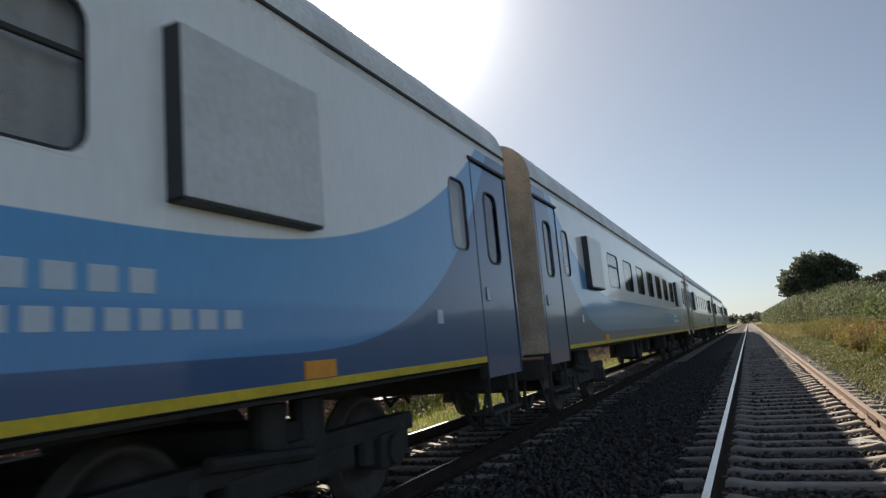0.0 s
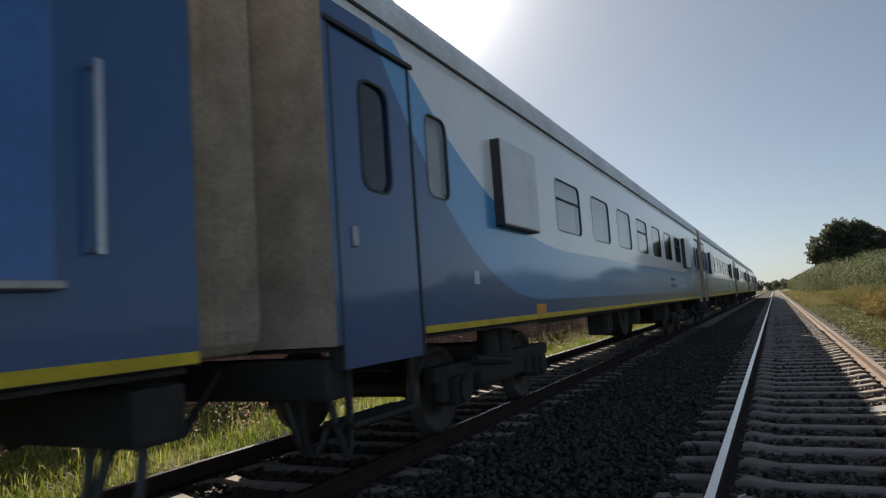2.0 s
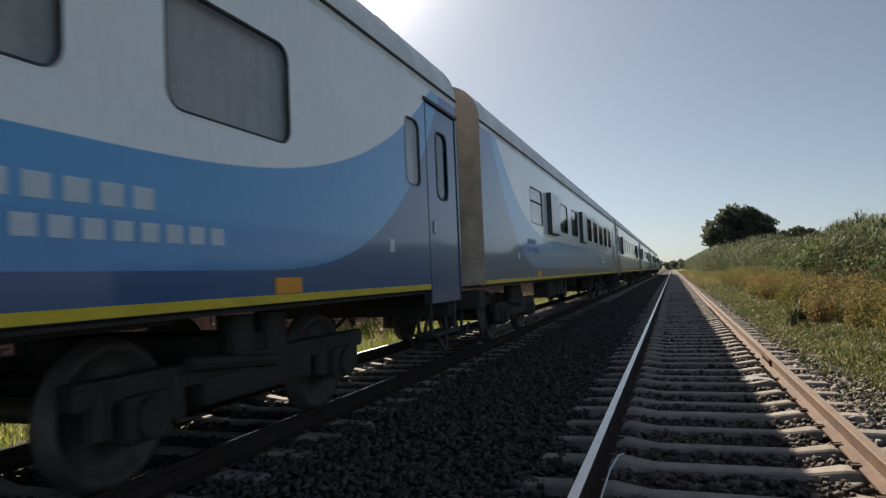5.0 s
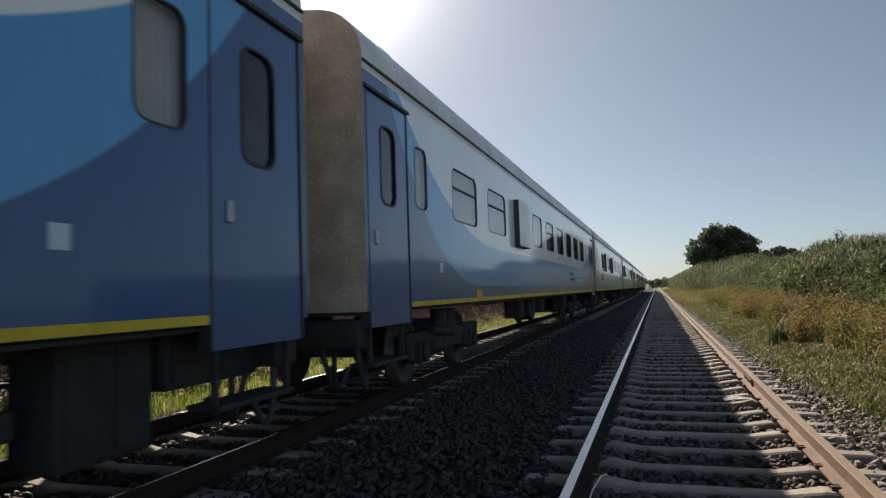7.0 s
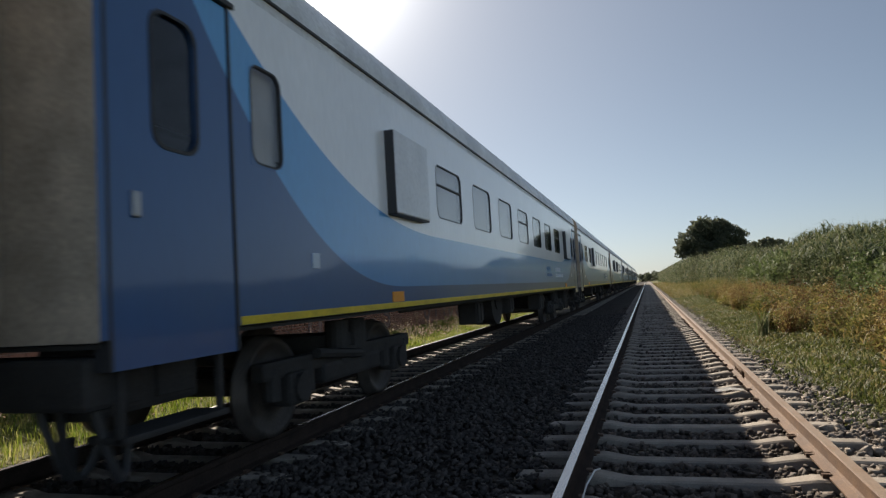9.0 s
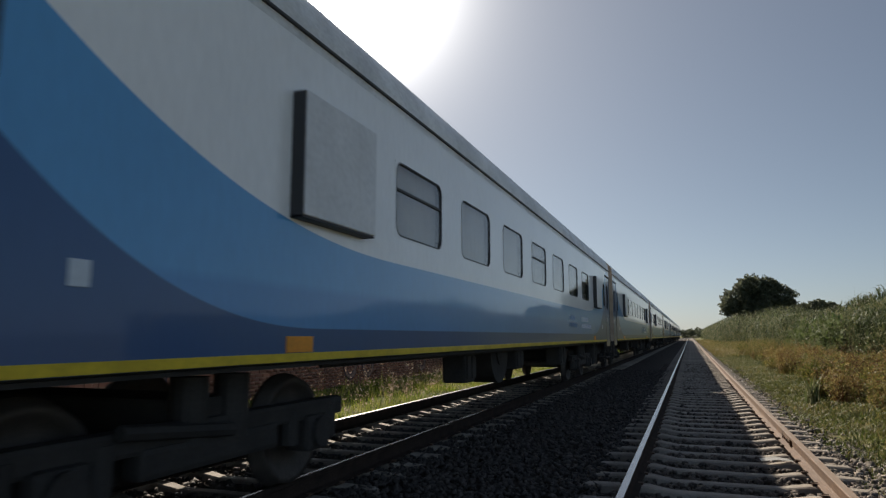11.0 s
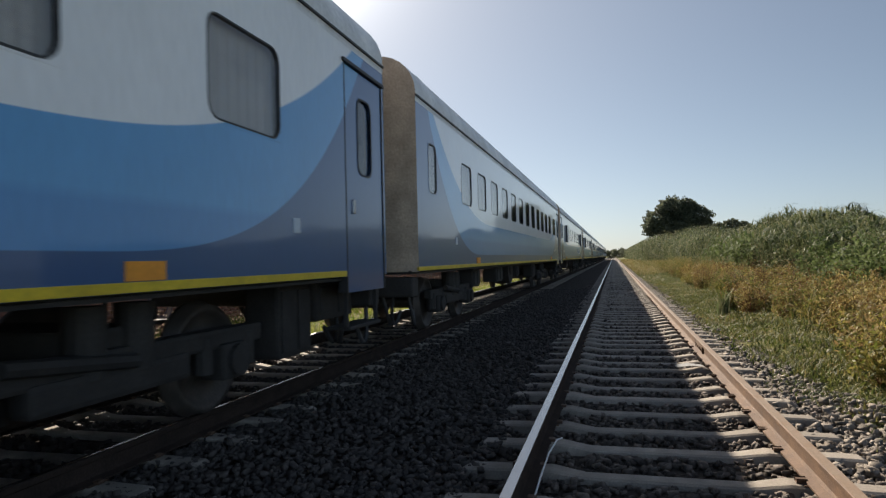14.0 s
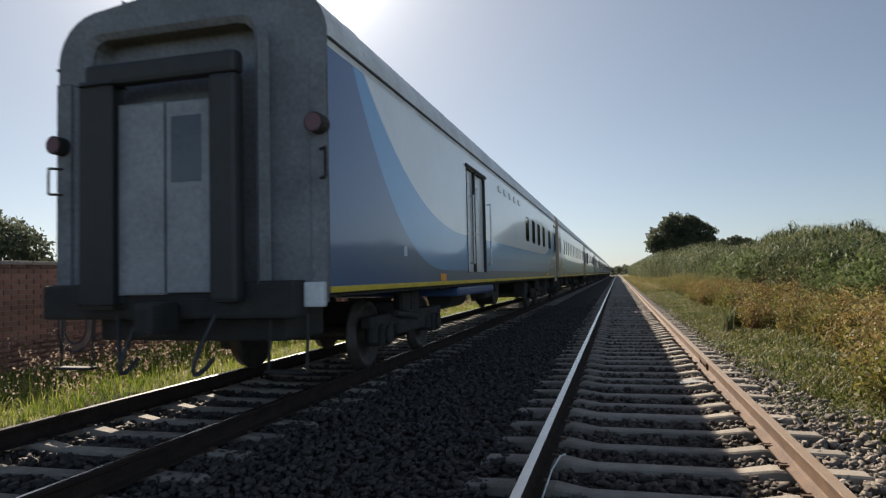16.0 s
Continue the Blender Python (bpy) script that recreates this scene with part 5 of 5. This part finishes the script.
tree("tree", "small dark tree behind the cane by a white house", 18.6, 112, 0.5, 3.0,
     [(-1.6, 0, 4.6, 1.2), (0.2, 0, 5.0, 1.4), (2.0, 0, 4.7, 1.2)], 3500, 0.2, 82)
tree("tree", "dark tree beyond the brick wall", -45.0, 40.0, 0.0, 3.0,
     [(-1.8, 0, 5.4, 2.2), (0.9, 0, 5.0, 1.6), (2.2, 0, 4.2, 1.5), (-3.4, 0, 4.6, 2.2), (0.2, 0, 3.4, 1.8), (2.5, 0.5, 3.0, 1.2)], 8000, 0.16, 83)
for k, (x, y, r) in enumerate([(-9, 430, 4.6), (-1, 470, 4.4), (4, 455, 4.8), (-16, 440, 5.0), (9, 420, 4.6), (14, 400, 5.0), (-25, 430, 5.0), (20, 380, 5.2), (-34, 440, 5.4)]):
    tree("tree", "distant dark tree at the end of the line", x, y, -0.2, 2.5, [(-r * 0.5, 0, r * 0.75, r * 0.6), (r * 0.4, 0, r * 0.9, r * 0.62), (0, 0, r * 0.5, r * 0.7)], 1600, 0.4, 90 + k)

# ---- houses beyond the thicket ----
def house(name, label, x, y, w, d, h, rise, roof_mat, wall_mat):
    hs = tagged(empty(name), label, "house")
    hs.location = (x, y, 0.4)
    bm = bmesh.new()
    box(bm, -w / 2, w / 2, -d / 2, d / 2, 0, h, 0.03)
    part("wall", bm, wall_mat, hs)
    bm = bmesh.new()
    pts = [(-w / 2 - 0.4, h), (0, h + rise), (w / 2 + 0.4, h), (w / 2 + 0.4, h + 0.18), (0, h + rise + 0.18), (-w / 2 - 0.4, h + 0.18)]
    sweep_y(bm, pts, -d / 2 - 0.4, d / 2 + 0.4, True, True)
    part("roof", bm, roof_mat, hs)
    bm = bmesh.new()
    for xx in (-w / 4, w / 4):
        box(bm, xx - 0.5, xx + 0.5, -d / 2 - 0.03, -d / 2 - 0.003, 1.0, 2.1, 0.01)
    part("window", bm, M_inner, hs)
    return hs


house("house", "white house half hidden behind the cane", 18.9, 105, 4.2, 5, 3.75, 0.3, M_plaster, M_plaster)
house("shed", "dark sheet-roofed shed behind the bushes", 15.6, 52, 6.0, 12, 1.35, 1.75, M_tin, M_tin)

# ---- brick wall and verge on the far side ----
WALL_X, WALL_TOP = -8.0, 1.6
wall = tagged(empty("wall_west"), "weathered red brick wall with graffiti beyond the far track", "wall", kind="structure")
bm = bmesh.new()
box(bm, WALL_X - 0.26, WALL_X - 0.014, -30, 160, -0.4, WALL_TOP - 0.06)
part("mortar_bed", bm, M_mortar, wall)
bm = bmesh.new()
y = -30.0
while y < 160:
    box(bm, WALL_X - 0.3, WALL_X + 0.03, y, y + 1.98, WALL_TOP - 0.06, WALL_TOP, 0.01)
    y += 2.0
part("coping", bm, M_mortar, wall)
bm = bmesh.new()
box(bm, 0, 0.014, 0, 0.24, 0, 0.066)
BRICK = bpy.data.meshes.new("brick")
bm.to_mesh(BRICK); bm.free()
BRICK.materials.append(M_brick)
rngb = random.Random(7)
bv, bf, count = [], [], 0
cube_v = np.array([v.co for v in BRICK.vertices]); cube_f = np.array([list(p.vertices) for p in BRICK.polygons])
for row in range(23):
    z = -0.2 + row * 0.0765
    yy = -2.0 + (row % 2) * 0.127
    while yy < 90:
        dx = rngb.uniform(-0.004, 0.004)
        if 6.5 < yy < 12.0 and 0.35 < z < 1.5 and count < 300:
            b = new("brick", BRICK)
            b.parent = wall
            b.location = (WALL_X - 0.014 + dx, yy, z)
            count += 1
        else:
            bf.append(cube_f + len(bv) * 8)
            bv.append(cube_v + (WALL_X - 0.014 + dx, yy, z))
        yy += 0.254
tagged(np_object("brickwork", np.concatenate(bv), np.concatenate(bf), M_brick, wall), kind="stuff")


def graffiti(points, width, mat):
    """A painted stroke along the wall, as a thin raised ribbon."""
    bm = bmesh.new()
    prev = None
    for i, (yy, z) in enumerate(points):
        a = points[max(i - 1, 0)]; b = points[min(i + 1, len(points) - 1)]
        d = Vector((b[0] - a[0], b[1] - a[1])).normalized()
        nrm = (-d.y * width / 2, d.x * width / 2)
        pair = [bm.verts.new((WALL_X + 0.008, yy + s * nrm[0], z + s * nrm[1])) for s in (-1, 1)]
        if prev:
            bm.faces.new((prev[0], pair[0], pair[1], prev[1]))
        prev = pair
    return part("graffiti_stroke", bm, mat, wall, "faded graffiti stroke")


def arc(cy, cz, ry, rz, a0, a1, n=14):
    return [(cy + ry * math.cos(radians(a0 + (a1 - a0) * k / n)), cz + rz * math.sin(radians(a0 + (a1 - a0) * k / n))) for k in range(n + 1)]


rngg = random.Random(3)
y = 4.0
while y < 46:
    for w, mt, off in ((0.17, M_grafdark, 0.0), (0.10, M_graf, 0.0)):
        st = rngg.getstate()
        sort = rngg.choice("COIUS")
        if sort == "C":
            g = graffiti(arc(y, 0.6, 0.32, 0.42, 50, 310), w, mt)
        elif sort == "O":
            g = graffiti(arc(y, 0.6, 0.3, 0.42, 0, 360), w, mt)
        elif sort == "I":
            g = graffiti([(y, 0.18), (y + 0.02, 0.6), (y, 1.02)], w, mt)
        elif sort == "U":
            g = graffiti([(y - 0.28, 1.0)] + arc(y, 0.5, 0.28, 0.3, 180, 360) + [(y + 0.28, 1.0)], w, mt)
        else:
            g = graffiti(arc(y, 0.8, 0.25, 0.2, 20, 270) + arc(y, 0.4, 0.25, 0.2, 90, -160), w, mt)
        if mt is M_grafdark:
            rngg.setstate(st)
        else:
            g.location.x = 0.003
    y += rngg.uniform(0.75, 1.3)
    if rngg.random() < 0.25:
        y += rngg.uniform(1.0, 4.0)


def strip_keep(x, y, rng):
    return rng.uniform(0, 1, len(x)) < 0.3 + patchy(x, y, 1.1, 7)


gp = scatter(42000, -7.6, -4.95, 2.0, 75, 1.5, 101, strip_keep)
blades("far_verge_grass", L_strip, "bright green grass strip before the brick wall", "grass", gp, 0.13 + 0.07 * np.clip(-5.2 - gp[:, 0], 0, 2.0), 0.006, 0.6, 0.2, 102, 3)
tp = scatter(480, -7.6, -5.5, 3.0, 60, 1.4, 103, strip_keep)
blades("seeding_grass_stalks", L_strip, "tall seeding grass stalks before the wall", "grass", tp, 0.62, 0.003, 0.35, 0.05, 104, 3)
tufts("seed_heads", L_seed, "feathery pale seed heads over the grass", "grass", tp + (0, 0, 0.42), 0.3, 14, 0.018, 105, 0.12)
fl = scatter(900, -7.0, -5.3, 6.0, 50, 1.2, 106, strip_keep)
tufts("white_flowers", L_seed, "small white flowering weeds in the grass strip", "flowers", fl + (0, 0, 0.15), 0.3, 12, 0.02, 107, 0.2)

# a bent dry stalk lying against the near rail
bm = bmesh.new()
tube(bm, [Vector(p) for p in ((0.09, 3.75, -0.17), (0.10, 4.1, -0.13), (0.12, 4.45, -0.08), (0.15, 4.75, -0.07), (0.17, 4.95, -0.11))], 0.006, 6)
tagged(part("dry_stalk", bm, M_litter), "bent pale dry stalk lying beside the rail", "stalk")


# a small bird crossing the sky
def small_bird():
    bird = tagged(empty("bird"), "small dark bird gliding across the sky", "bird")
    bm = bmesh.new()
    bmesh.ops.create_icosphere(bm, subdivisions=2, radius=0.05)
    for v in bm.verts:
        v.co.y *= 2.6 - 1.2 * (v.co.y < 0)
    part("body", bm, M_bark, bird, smooth=True)
    for s in (-1, 1):
        bm = bmesh.new()
        vs = [bm.verts.new(p) for p in ((s * 0.02, 0.06, 0.01), (s * 0.16, 0.10, 0.05), (s * 0.30, -0.02, 0.03), (s * 0.14, -0.03, 0.04), (s * 0.02, -0.05, 0.01))]
        bm.faces.new(vs)
        bmesh.ops.solidify(bm, geom=bm.faces[:], thickness=0.008)
        part("wing", bm, M_bark, bird)
    return bird


BIRD = small_bird()

# litter on the sleepers
bm = bmesh.new()
vs = [bm.verts.new(p) for p in ((-0.16, -0.06, 0.0), (0.02, -0.09, 0.03), (0.18, -0.03, 0.01), (0.15, 0.07, 0.02), (-0.02, 0.05, 0.045), (-0.17, 0.04, 0.012))]
bm.faces.new((vs[0], vs[1], vs[4], vs[5])); bm.faces.new((vs[1], vs[2], vs[3], vs[4]))
bmesh.ops.solidify(bm, geom=bm.faces[:], thickness=0.004)
lit = part("litter", bm, M_litter)
lit.location = (1.45, 8.7, -0.17)
tagged(lit, "crumpled pale paper lying on the sleepers", "litter")


# ---- what moves ----
def motions():
    steps = [0.5 * k for k in range(33)]
    for thing, rear in TRAIN:
        walk(thing, [(t, pose(TRAIN_X, rear + travelled(t), 0)) for t in steps])
    wheels = [(t / FPS, travelled(t / FPS) / WHEEL_R) for t in range(0, 16 * FPS + 1)]
    for thing, rear in TRAIN:
        for w in all_sets(thing):
            at = w.location.copy()
            walk(w, [(t, Matrix.Translation(at) @ Matrix.Rotation(-a, 4, "X")) for t, a in wheels])
    walk(BIRD, [(0.0, pose(166.4, 32.6, 32.5, 0, 0, 81)), (12.0, pose(11.4, 57.3, 15.3, 0, 0, 81)), (12.5, pose(5.0, 58.3, 14.6, 12, 0, 70)),
                (13.0, pose(1.5, 60.0, 26.0, 40, 0, 50)), (16.0, pose(-6.0, 75.0, 95.0, 40, 0, 50))])


motions()
